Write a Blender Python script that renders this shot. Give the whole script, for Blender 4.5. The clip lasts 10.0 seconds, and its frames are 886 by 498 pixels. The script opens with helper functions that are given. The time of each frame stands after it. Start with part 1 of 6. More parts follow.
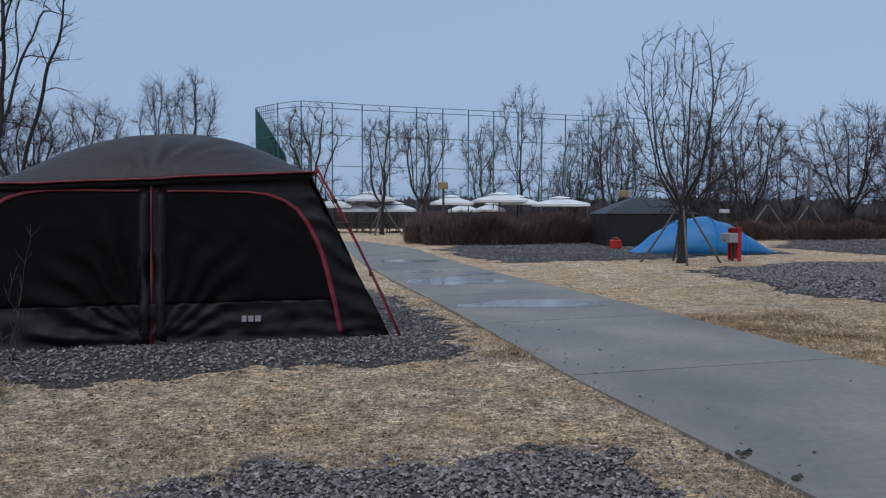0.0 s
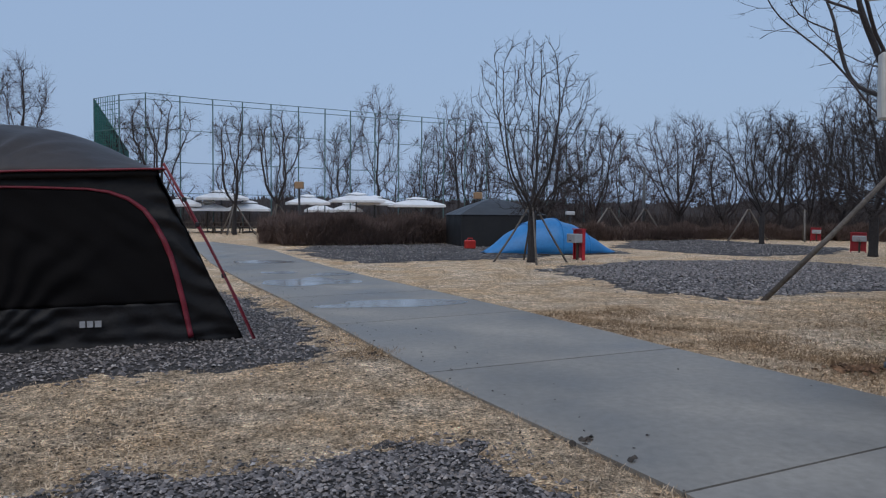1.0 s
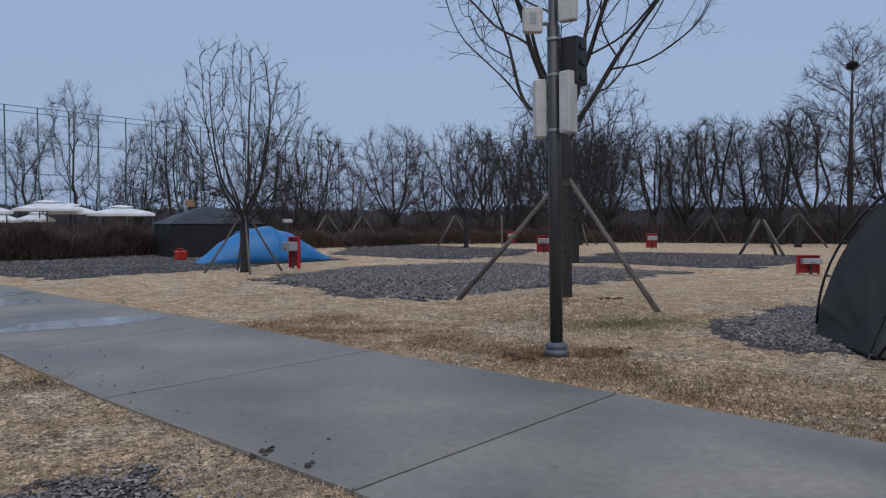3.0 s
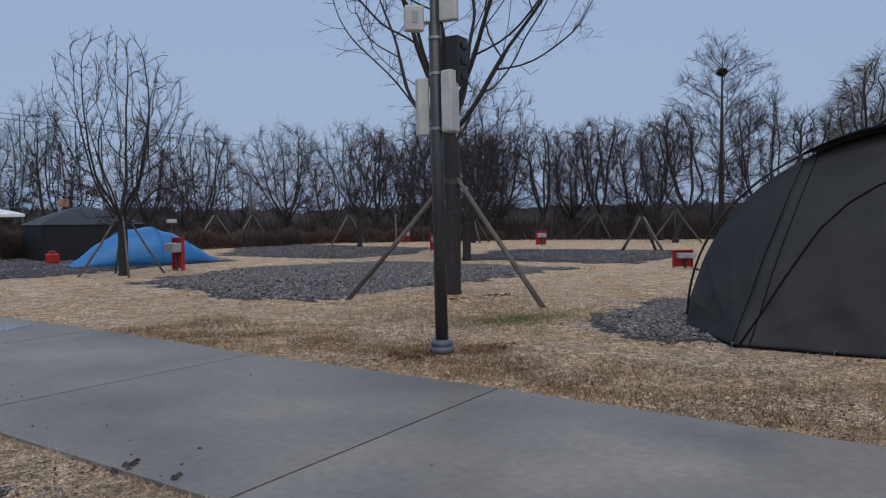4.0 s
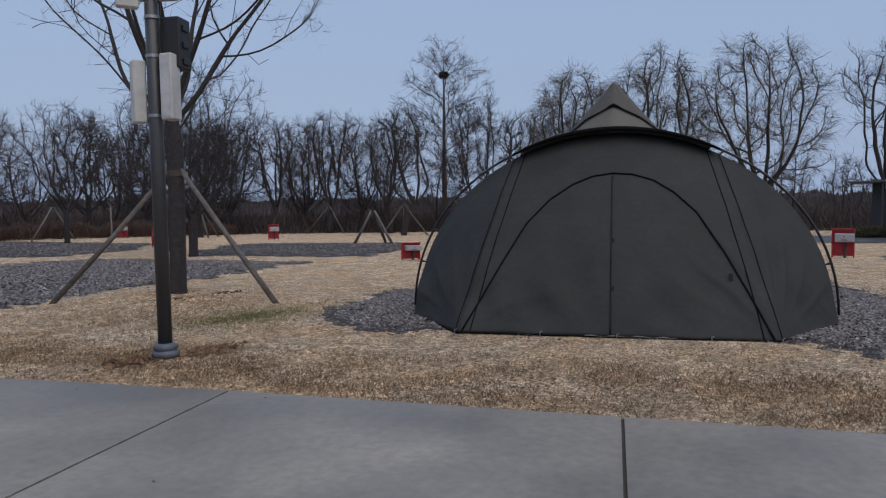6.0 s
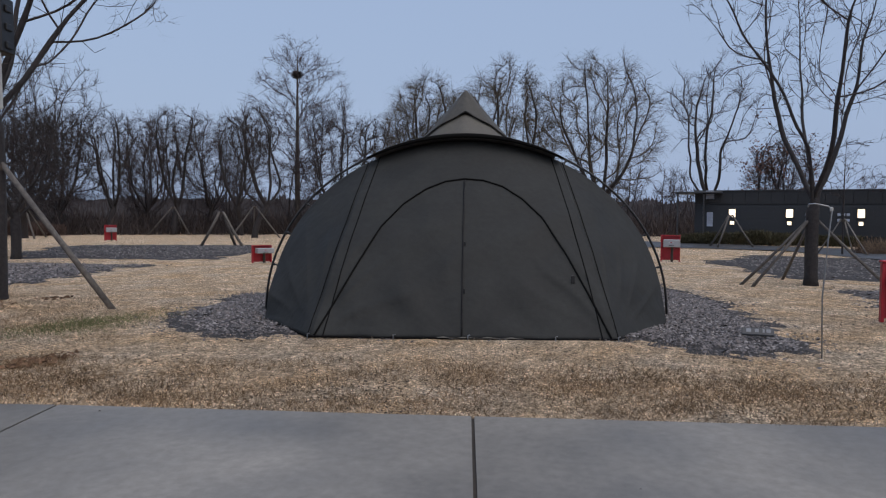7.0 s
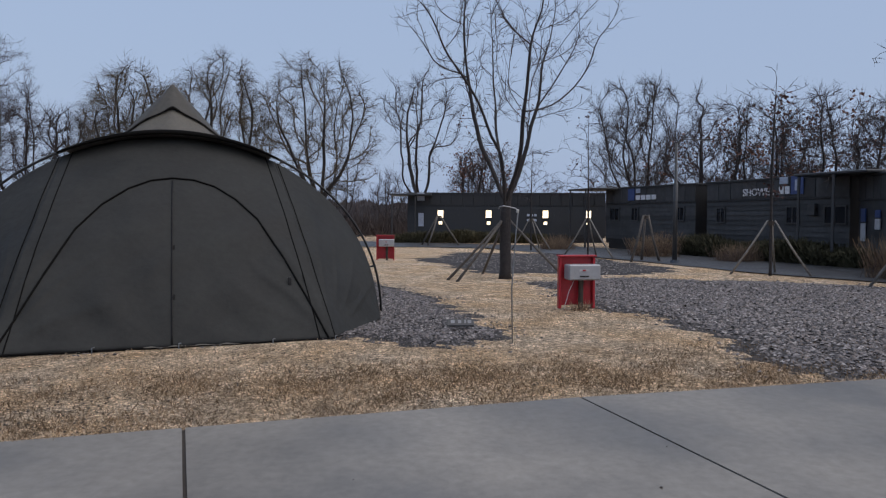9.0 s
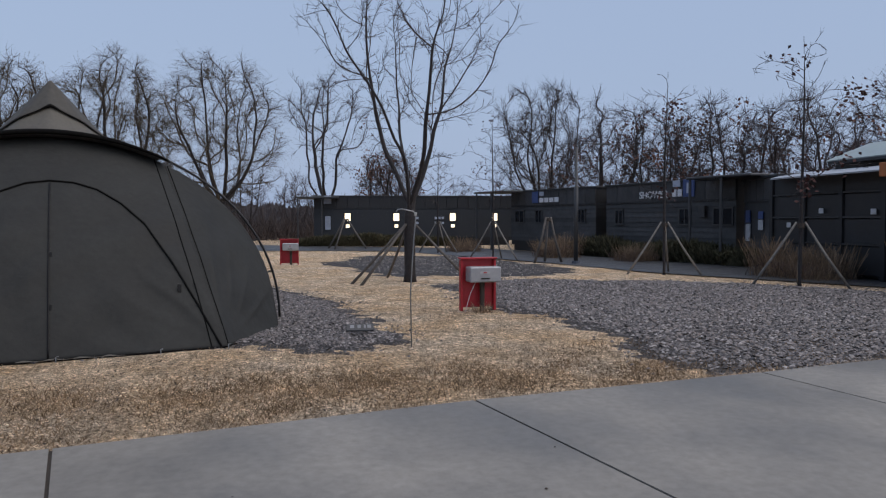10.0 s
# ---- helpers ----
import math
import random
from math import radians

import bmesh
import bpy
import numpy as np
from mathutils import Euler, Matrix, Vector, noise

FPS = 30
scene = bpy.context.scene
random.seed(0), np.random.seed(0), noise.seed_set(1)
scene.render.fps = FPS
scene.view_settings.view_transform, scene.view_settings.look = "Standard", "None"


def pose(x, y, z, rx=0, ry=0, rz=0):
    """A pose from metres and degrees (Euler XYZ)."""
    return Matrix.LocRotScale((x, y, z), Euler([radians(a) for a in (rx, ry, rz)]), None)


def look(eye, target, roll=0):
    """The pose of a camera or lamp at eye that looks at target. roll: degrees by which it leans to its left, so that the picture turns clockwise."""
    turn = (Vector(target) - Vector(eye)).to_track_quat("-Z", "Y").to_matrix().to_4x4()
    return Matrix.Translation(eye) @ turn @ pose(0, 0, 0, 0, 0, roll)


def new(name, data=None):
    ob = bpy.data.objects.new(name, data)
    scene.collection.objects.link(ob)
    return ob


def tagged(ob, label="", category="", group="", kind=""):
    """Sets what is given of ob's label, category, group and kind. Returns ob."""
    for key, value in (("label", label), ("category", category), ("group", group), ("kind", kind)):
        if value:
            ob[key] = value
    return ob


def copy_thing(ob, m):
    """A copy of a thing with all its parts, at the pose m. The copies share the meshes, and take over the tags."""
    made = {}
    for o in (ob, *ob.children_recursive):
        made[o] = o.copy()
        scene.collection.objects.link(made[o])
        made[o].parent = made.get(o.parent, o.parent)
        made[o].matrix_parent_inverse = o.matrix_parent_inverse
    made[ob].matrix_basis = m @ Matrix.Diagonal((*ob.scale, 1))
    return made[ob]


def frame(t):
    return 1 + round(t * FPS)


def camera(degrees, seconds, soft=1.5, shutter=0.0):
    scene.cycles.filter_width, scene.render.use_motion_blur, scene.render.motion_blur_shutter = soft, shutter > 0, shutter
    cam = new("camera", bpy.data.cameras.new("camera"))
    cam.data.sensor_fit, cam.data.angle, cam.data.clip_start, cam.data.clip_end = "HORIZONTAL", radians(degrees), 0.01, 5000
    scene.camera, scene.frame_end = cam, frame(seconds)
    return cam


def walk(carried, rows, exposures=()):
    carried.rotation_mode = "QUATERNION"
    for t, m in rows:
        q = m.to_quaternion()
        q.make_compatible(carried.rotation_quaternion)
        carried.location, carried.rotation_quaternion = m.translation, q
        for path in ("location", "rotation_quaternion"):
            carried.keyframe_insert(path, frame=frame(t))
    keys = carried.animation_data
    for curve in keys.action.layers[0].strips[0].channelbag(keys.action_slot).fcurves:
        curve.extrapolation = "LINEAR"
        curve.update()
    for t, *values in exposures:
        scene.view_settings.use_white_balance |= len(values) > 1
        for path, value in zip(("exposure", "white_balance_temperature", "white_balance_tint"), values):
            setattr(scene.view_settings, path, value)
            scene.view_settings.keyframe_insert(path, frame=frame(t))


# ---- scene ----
cam = camera(62.6, 10.0, soft=1.2)
PATH = [
    (0, (-0.41, -0.353, 1.357), (-0.612, 1.635, 1.263), 0.1),
    (0.5, (-0.415, -0.379, 1.363), (-0.436, 1.619, 1.273), 0.3),
    (1, (-0.41, -0.396, 1.359), (-0.222, 1.593, 1.268), 0.5),
    (1.5, (-0.395, -0.426, 1.366), (0.003, 1.532, 1.276), 0.6),
    (2, (-0.322, -0.442, 1.372), (0.271, 1.466, 1.291), 0.4),
    (2.5, (-0.229, -0.47, 1.376), (0.536, 1.376, 1.303), 0.1),
    (4, (-0.011, -0.529, 1.372), (1.134, 1.109, 1.298), -0.6),
    (4.5, (-0.002, -0.528, 1.379), (1.288, 0.999, 1.296), -0.7),
    (5, (-0.006, -0.524, 1.385), (1.429, 0.868, 1.298), -0.7),
    (6.5, (0.036, -0.512, 1.385), (1.781, 0.459, 1.286), -0.2),
    (7, (0.029, -0.514, 1.385), (1.87, 0.262, 1.294), 0.3),
    (7.5, (0.009, -0.524, 1.388), (1.93, 0.025, 1.297), 0.6),
    (8, (-0.005, -0.545, 1.387), (1.963, -0.201, 1.293), 0.7),
    (8.5, (-0.007, -0.562, 1.392), (1.983, -0.388, 1.303), 0.5),
    (9, (-0.017, -0.575, 1.393), (1.981, -0.536, 1.307), 0.2),
    (9.5, (-0.013, -0.603, 1.399), (1.983, -0.688, 1.316), 0.3),
    (10, (0.052, -0.716, 1.397), (2.04, -0.922, 1.319), -0.1),
]
walk(cam, [(t, look(eye, goal, roll)) for t, eye, goal, roll in PATH],
     exposures=[(0, 0.0, 6350, 10), (2.5, -0.08, 6450, 13), (4.5, -0.09, 6600, 14), (6.5, 0.02, 6720, 15), (10, 0.1, 6900, 15.5)])

# ---- sky and light: a dull winter dusk under cloud ----
world = bpy.data.worlds.new("overcast_dusk")
scene.world = world
world.use_nodes = True
wn = world.node_tree.nodes
wl = world.node_tree.links
wn.clear()
sky = wn.new("ShaderNodeTexSky")
sky.sky_type = "NISHITA"
sky.sun_disc = False
sky.sun_elevation = radians(32)
sky.sun_rotation = radians(215)
sky.air_density, sky.dust_density, sky.ozone_density = 1.6, 3.0, 1.5
cloud = wn.new("ShaderNodeMixRGB")
cloud.inputs["Fac"].default_value = 0.86
cloud.inputs["Color2"].default_value = (3.27, 4.55, 6.75, 1)
wbg = wn.new("ShaderNodeBackground")
wbg.inputs["Strength"].default_value = 0.1
wout = wn.new("ShaderNodeOutputWorld")
wl.new(sky.outputs["Color"], cloud.inputs["Color1"])
wl.new(cloud.outputs["Color"], wbg.inputs["Color"])
wl.new(wbg.outputs["Background"], wout.inputs["Surface"])

sun_data = bpy.data.lights.new("sun", "SUN")
sun_data.energy = 1.5
sun_data.angle = radians(70)
sun_data.color = (1.0, 0.95, 0.87)
sun = new("sun", sun_data)
sun.matrix_world = look((-8, -20, 40), (0, 0, 0))


# ---- materials ----
def material(name, tint, second=None, scale=8.0, rough=0.8, bump=0.0, bump_scale=60.0, metal=0.0,
             stain=0.25, stain_scale=1.2, per_island=0.0, per_object=0.0, rough_var=0.1, spec=0.5):
    """Base colour varied by fine grain and broad stains, with fine relief."""
    m = bpy.data.materials.new(name)
    m.use_nodes = True
    nt = m.node_tree
    nodes, links = nt.nodes, nt.links
    bsdf = nodes["Principled BSDF"]
    bsdf.inputs["Metallic"].default_value = metal
    bsdf.inputs["Specular IOR Level"].default_value = spec
    second = second or tuple(c * 0.7 for c in tint)
    coord = nodes.new("ShaderNodeTexCoord")
    fine = nodes.new("ShaderNodeTexNoise")
    fine.inputs["Scale"].default_value = scale
    fine.inputs["Detail"].default_value = 6
    fine.inputs["Roughness"].default_value = 0.65
    links.new(coord.outputs["Object"], fine.inputs["Vector"])
    broad = nodes.new("ShaderNodeTexNoise")
    broad.inputs["Scale"].default_value = stain_scale
    broad.inputs["Detail"].default_value = 4
    links.new(coord.outputs["Object"], broad.inputs["Vector"])
    ramp = nodes.new("ShaderNodeValToRGB")
    ramp.color_ramp.elements[0].position = 0.33
    ramp.color_ramp.elements[1].position = 0.68
    ramp.color_ramp.elements[0].color = (*second, 1)
    ramp.color_ramp.elements[1].color = (*tint, 1)
    links.new(fine.outputs["Fac"], ramp.inputs["Fac"])
    spread = nodes.new("ShaderNodeMapRange")
    spread.inputs["From Min"].default_value, spread.inputs["From Max"].default_value = 0.3, 0.7
    spread.inputs["To Min"].default_value, spread.inputs["To Max"].default_value = 1 - stain, 1 + stain * 0.4
    links.new(broad.outputs["Fac"], spread.inputs["Value"])
    mul = nodes.new("ShaderNodeMixRGB")
    mul.blend_type = "MULTIPLY"
    mul.inputs["Fac"].default_value = 1
    links.new(ramp.outputs["Color"], mul.inputs["Color1"])
    links.new(spread.outputs["Result"], mul.inputs["Color2"])
    last = mul.outputs["Color"]
    for amount, kind in ((per_island, "ShaderNodeNewGeometry"), (per_object, "ShaderNodeObjectInfo")):
        if amount:
            source = nodes.new(kind)
            vary = nodes.new("ShaderNodeMapRange")
            vary.inputs["To Min"].default_value, vary.inputs["To Max"].default_value = 1 - amount, 1 + amount
            links.new(source.outputs["Random Per Island" if per_island and kind.endswith("Geometry") else "Random"], vary.inputs["Value"])
            more = nodes.new("ShaderNodeMixRGB")
            more.blend_type = "MULTIPLY"
            more.inputs["Fac"].default_value = 1
            links.new(last, more.inputs["Color1"])
            links.new(vary.outputs["Result"], more.inputs["Color2"])
            last = more.outputs["Color"]
    links.new(last, bsdf.inputs["Base Color"])
    gloss = nodes.new("ShaderNodeMapRange")
    gloss.inputs["From Min"].default_value, gloss.inputs["From Max"].default_value = 0.3, 0.7
    gloss.inputs["To Min"].default_value = max(0.02, rough - rough_var)
    gloss.inputs["To Max"].default_value = min(1.0, rough + rough_var)
    links.new(broad.outputs["Fac"], gloss.inputs["Value"])
    links.new(gloss.outputs["Result"], bsdf.inputs["Roughness"])
    if bump:
        grain = nodes.new("ShaderNodeTexNoise")
        grain.inputs["Scale"].default_value = bump_scale
        grain.inputs["Detail"].default_value = 5
        links.new(coord.outputs["Object"], grain.inputs["Vector"])
        relief = nodes.new("ShaderNodeBump")
        relief.inputs["Strength"].default_value = bump
        relief.inputs["Distance"].default_value = 0.02
        links.new(grain.outputs["Fac"], relief.inputs["Height"])
        links.new(relief.outputs["Normal"], bsdf.inputs["Normal"])
    return m


def lamp_material(name, tint, strength):
    m = bpy.data.materials.new(name)
    m.use_nodes = True
    b = m.node_tree.nodes["Principled BSDF"]
    b.inputs["Base Color"].default_value = (*tint, 1)
    b.inputs["Emission Color"].default_value = (*tint, 1)
    b.inputs["Emission Strength"].default_value = strength
    return m




def lawn_material(name):
    """Dormant turf: fibrous thatch from dark brown to pale straw, in patches, with tuft shade in its finest specks."""
    m = bpy.data.materials.new(name)
    m.use_nodes = True
    nodes, links = m.node_tree.nodes, m.node_tree.links
    bsdf = nodes["Principled BSDF"]
    bsdf.inputs["Roughness"].default_value = 0.95
    bsdf.inputs["Specular IOR Level"].default_value = 0.1
    coord = nodes.new("ShaderNodeTexCoord")

    def cloud_noise(scale, detail, rough=0.6, distort=0.0):
        n = nodes.new("ShaderNodeTexNoise")
        n.inputs["Scale"].default_value, n.inputs["Detail"].default_value = scale, detail
        n.inputs["Roughness"].default_value, n.inputs["Distortion"].default_value = rough, distort
        links.new(coord.outputs["Object"], n.inputs["Vector"])
        return n.outputs["Fac"]

    fine = nodes.new("ShaderNodeValToRGB")
    stops = fine.color_ramp.elements
    stops[0].position, stops[0].color = 0.38, (0.145, 0.105, 0.07, 1)
    stops[1].position, stops[1].color = 0.62, (0.86, 0.70, 0.52, 1)
    mid = stops.new(0.49)
    mid.color = (0.67, 0.52, 0.375, 1)
    links.new(cloud_noise(30, 9, 0.72, 0.6), fine.inputs["Fac"])
    last = fine.outputs["Color"]
    # the finest grain also paints dark specks of shade between the tufts
    for scale, low, high, tone in ((2.2, 0.88, 1.26, None), (6.0, 0.74, 1.22, None), (17.0, 0.60, 1.30, None), (58.0, 0.42, 1.55, None), (0.45, 0.0, 1.0, (1.12, 1.08, 1.02)), (0.9, 0.0, 1.0, (0.82, 0.74, 0.64))):
        spread = nodes.new("ShaderNodeMapRange")
        spread.inputs["From Min"].default_value, spread.inputs["From Max"].default_value = 0.38, 0.64
        spread.inputs["To Min"].default_value, spread.inputs["To Max"].default_value = low, high
        links.new(cloud_noise(scale, 5), spread.inputs["Value"])
        mul = nodes.new("ShaderNodeMixRGB")
        mul.blend_type = "MULTIPLY"
        links.new(last, mul.inputs["Color1"])
        if tone:
            links.new(spread.outputs["Result"], mul.inputs["Fac"])
            mul.inputs["Color2"].default_value = (*tone, 1)
        else:
            mul.inputs["Fac"].default_value = 1
            links.new(spread.outputs["Result"], mul.inputs["Color2"])
        last = mul.outputs["Color"]
    links.new(last, bsdf.inputs["Base Color"])
    relief_map = nodes.new("ShaderNodeBump")
    relief_map.inputs["Strength"].default_value = 1.0
    relief_map.inputs["Distance"].default_value = 0.05
    links.new(cloud_noise(34, 9, 0.75), relief_map.inputs["Height"])
    links.new(relief_map.outputs["Normal"], bsdf.inputs["Normal"])
    return m


def gravel_material(name):
    """Crushed stone: mostly dark, some mid grey and brown, a few pale pieces."""
    m = bpy.data.materials.new(name)
    m.use_nodes = True
    nodes, links = m.node_tree.nodes, m.node_tree.links
    bsdf = nodes["Principled BSDF"]
    bsdf.inputs["Roughness"].default_value = 0.6
    bsdf.inputs["Specular IOR Level"].default_value = 0.4
    piece = nodes.new("ShaderNodeNewGeometry")
    tones = nodes.new("ShaderNodeValToRGB")
    stops = tones.color_ramp.elements
    stops[0].position, stops[0].color = 0.0, (0.055, 0.049, 0.048, 1)
    stops[1].position, stops[1].color = 1.0, (0.38, 0.345, 0.325, 1)
    for at, tone in ((0.35, (0.115, 0.102, 0.10)), (0.62, (0.18, 0.16, 0.155)), (0.78, (0.19, 0.155, 0.135)), (0.90, (0.26, 0.235, 0.225))):
        stops.new(at).color = (*tone, 1)
    links.new(piece.outputs["Random Per Island"], tones.inputs["Fac"])
    coord = nodes.new("ShaderNodeTexCoord")
    grain = nodes.new("ShaderNodeTexNoise")
    grain.inputs["Scale"].default_value, grain.inputs["Detail"].default_value = 60, 4
    links.new(coord.outputs["Object"], grain.inputs["Vector"])
    spread = nodes.new("ShaderNodeMapRange")
    spread.inputs["From Min"].default_value, spread.inputs["From Max"].default_value = 0.3, 0.7
    spread.inputs["To Min"].default_value, spread.inputs["To Max"].default_value = 0.75, 1.2
    links.new(grain.outputs["Fac"], spread.inputs["Value"])
    mul = nodes.new("ShaderNodeMixRGB")
    mul.blend_type = "MULTIPLY"
    mul.inputs["Fac"].default_value = 1
    links.new(tones.outputs["Color"], mul.inputs["Color1"])
    links.new(spread.outputs["Result"], mul.inputs["Color2"])
    links.new(mul.outputs["Color"], bsdf.inputs["Base Color"])
    return m


M_LAWN = lawn_material("dry_lawn")
M_BLADE = material("dry_blades", (0.73, 0.58, 0.425), (0.37, 0.275, 0.19), scale=3, rough=0.95, per_island=0.55, stain=0.45, stain_scale=0.9, spec=0.1)
M_BROWNBLADE = material("brown_blades", (0.35, 0.238, 0.146), (0.165, 0.108, 0.064), scale=3, rough=0.95, per_island=0.5, stain=0.4, stain_scale=1.4, spec=0.1)
M_GREEN = material("green_blades", (0.20, 0.205, 0.10), (0.14, 0.15, 0.07), scale=3, rough=0.9, per_island=0.3, spec=0.1)
# bed darker than its stones: shade of the gaps put into the colour
M_GRAVELBED = material("gravel_bed", (0.085, 0.077, 0.075), (0.02, 0.018, 0.017), scale=26, rough=0.85, bump=1.0, bump_scale=60, stain=0.25, spec=0.3)
M_STONE = gravel_material("gravel_stone")
M_CONCRETE = material("wet_concrete", (0.258, 0.238, 0.209), (0.198, 0.182, 0.160), scale=14, rough=0.5, bump=0.06, bump_scale=180, stain=0.42, stain_scale=0.7, rough_var=0.16, per_object=0.06, spec=0.36)
M_PUDDLE = material("puddle_water", (0.26, 0.255, 0.25), (0.22, 0.215, 0.21), scale=4, rough=0.14, rough_var=0.05, stain=0.1)
M_DIRT = material("dark_clod", (0.06, 0.045, 0.035), (0.03, 0.025, 0.02), scale=30, rough=0.9, per_island=0.3)
M_ASPHALT = material("asphalt", (0.06, 0.06, 0.062), (0.042, 0.042, 0.044), scale=40, rough=0.5, bump=0.3, bump_scale=150, stain=0.3)
M_BARK = material("dark_bark", (0.046, 0.040, 0.041), (0.022, 0.019, 0.0195), scale=14, rough=0.9, bump=0.8, bump_scale=35, stain=0.35, stain_scale=3)
M_BARKGREY = material("grey_bark", (0.12, 0.098, 0.082), (0.055, 0.043, 0.036), scale=12, rough=0.9, bump=0.9, bump_scale=30, stain=0.4, stain_scale=4)
M_TWIG = material("dark_twigs", (0.050, 0.040, 0.040), (0.032, 0.026, 0.026), scale=4, rough=0.9, stain=0.3, per_object=0.2)
# paler and greyer than the near twigs: distance haze put into the colour
M_TWIGHAZE = material("hazed_far_twigs", (0.088, 0.073, 0.076), (0.058, 0.048, 0.051), scale=2, rough=0.95, stain=0.3, stain_scale=0.3, per_object=0.25, spec=0.1)
M_WILLOW = material("willow_twigs", (0.135, 0.115, 0.09), (0.085, 0.072, 0.057), scale=2, rough=0.95, stain=0.3, stain_scale=0.4, spec=0.1)
# lightened for distance haze as well, in the colour itself
M_UNDER = material("undergrowth", (0.088, 0.072, 0.068), (0.052, 0.043, 0.042), scale=1.5, rough=0.95, per_island=0.35, stain=0.35, stain_scale=0.2, spec=0.1)
M_HEDGE = material("bare_hedge_stems", (0.147, 0.105, 0.092), (0.098, 0.070, 0.062), scale=2.5, rough=0.95, per_island=0.25, stain=0.3, stain_scale=0.5, spec=0.1)
M_RUSTSOIL = material("rusty_soil", (0.21, 0.12, 0.07), (0.10, 0.06, 0.038), scale=25, rough=0.95, per_island=0.5, spec=0.1)
M_REED = material("dry_reeds", (0.33, 0.235, 0.16), (0.18, 0.125, 0.085), scale=3, rough=0.95, per_island=0.4, stain=0.3, spec=0.1)
M_SHRUB = material("dull_green_shrub", (0.10, 0.09, 0.052), (0.06, 0.054, 0.033), scale=6, rough=0.9, per_island=0.5, spec=0.2)
M_STAKEPALE = material("pale_stake", (0.31, 0.285, 0.255), (0.17, 0.155, 0.14), scale=18, rough=0.85, bump=0.4, bump_scale=40, stain=0.35, stain_scale=2.5, per_object=0.2)
M_OAKLEAF = material("oak_leaves", (0.17, 0.082, 0.058), (0.09, 0.05, 0.04), scale=5, rough=0.85, per_island=0.45, spec=0.2)
M_DEADLEAF = material("dead_leaves", (0.11, 0.05, 0.045), (0.055, 0.032, 0.03), scale=5, rough=0.85, per_island=0.4, spec=0.2)
M_STAKE = material("weathered_stake", (0.175, 0.155, 0.138), (0.088, 0.077, 0.07), scale=18, rough=0.85, bump=0.4, bump_scale=40, stain=0.35, stain_scale=2.5, per_object=0.25)
M_TENTBLACK = material("charcoal_tent_cloth", (0.0095, 0.008, 0.008), (0.0065, 0.0055, 0.0056), scale=30, spec=0.22, rough=0.5, bump=0.8, bump_scale=6, stain=0.2, stain_scale=1.5)
M_TENTROOF = material("grey_brown_roof_cloth", (0.042, 0.036, 0.037), (0.032, 0.0275, 0.028), scale=12, spec=0.28, rough=0.55, bump=0.7, bump_scale=3, stain=0.25, stain_scale=1.2)
M_TENTMESH = material("black_tent_mesh", (0.0062, 0.0052, 0.0053), (0.0042, 0.0036, 0.0037), scale=120, spec=0.08, rough=0.75, bump=0.6, bump_scale=4, stain=0.2, stain_scale=1.0)
M_TENTBAND = material("grey_lower_cloth", (0.0125, 0.011, 0.0115), (0.0075, 0.0067, 0.007), scale=25, spec=0.2, rough=0.5, bump=0.6, bump_scale=9, stain=0.25, stain_scale=2)
M_REDTRIM = material("crimson_trim", (0.20, 0.010, 0.024), (0.13, 0.007, 0.017), scale=25, rough=0.55, stain=0.2)
M_PALE = material("pale_print", (0.78, 0.78, 0.80), scale=20, rough=0.6, stain=0.1)
M_OLIVE = material("olive_tent_cloth", (0.0345, 0.0353, 0.0333), (0.028, 0.0286, 0.027), scale=14, spec=0.25, rough=0.7, bump=1.0, bump_scale=3.0, stain=0.38, stain_scale=1.5)
M_OLIVEMID = material("olive_khaki_cloth", (0.075, 0.070, 0.060), (0.06, 0.056, 0.048), scale=20, rough=0.75, bump=0.5, bump_scale=5, stain=0.2)
M_OLIVELIGHT = material("khaki_cap_cloth", (0.118, 0.108, 0.09), (0.096, 0.088, 0.073), scale=22, rough=0.7, bump=0.3, bump_scale=5, stain=0.15)
M_BLACKCLOTH = material("black_binding", (0.0085, 0.0082, 0.008), scale=20, rough=0.9, stain=0.15, spec=0.1)
M_PRINT = material("grey_print", (0.26, 0.26, 0.27), scale=20, rough=0.7, stain=0.2)
M_BLACKPOLE = material("black_pole", (0.012, 0.012, 0.013), scale=20, rough=0.5, stain=0.15)
M_BLUE = material("blue_flysheet", (0.02, 0.19, 0.47), (0.016, 0.155, 0.39), scale=10, rough=0.45, bump=0.4, bump_scale=3, stain=0.15)
M_GREYTENT = material("slate_tent_cloth", (0.028, 0.032, 0.039), (0.022, 0.025, 0.031), scale=12, rough=0.55, bump=0.3, bump_scale=4, stain=0.2)
M_GREYTENTDARK = material("black_tent_wall", (0.010, 0.010, 0.0115), scale=12, rough=0.65, stain=0.2)
M_REDBOX = material("red_painted_board", (0.46, 0.018, 0.03), (0.37, 0.014, 0.024), scale=10, rough=0.45, stain=0.25, stain_scale=4)
M_GREYBOX = material("grey_metal_cover", (0.40, 0.41, 0.43), (0.34, 0.35, 0.37), scale=15, rough=0.4, stain=0.15, metal=0.2)
M_WHITEBOX = material("off_white_plastic", (0.52, 0.52, 0.50), (0.44, 0.44, 0.42), scale=15, rough=0.5, stain=0.2, stain_scale=3)
M_STEELPOLE = material("dark_grey_painted_pole", (0.048, 0.050, 0.054), (0.038, 0.04, 0.043), scale=15, rough=0.4, stain=0.2, stain_scale=2)
M_BLUEGREY = material("blue_grey_collar", (0.11, 0.125, 0.155), (0.085, 0.098, 0.12), scale=12, rough=0.55, stain=0.3, stain_scale=5)
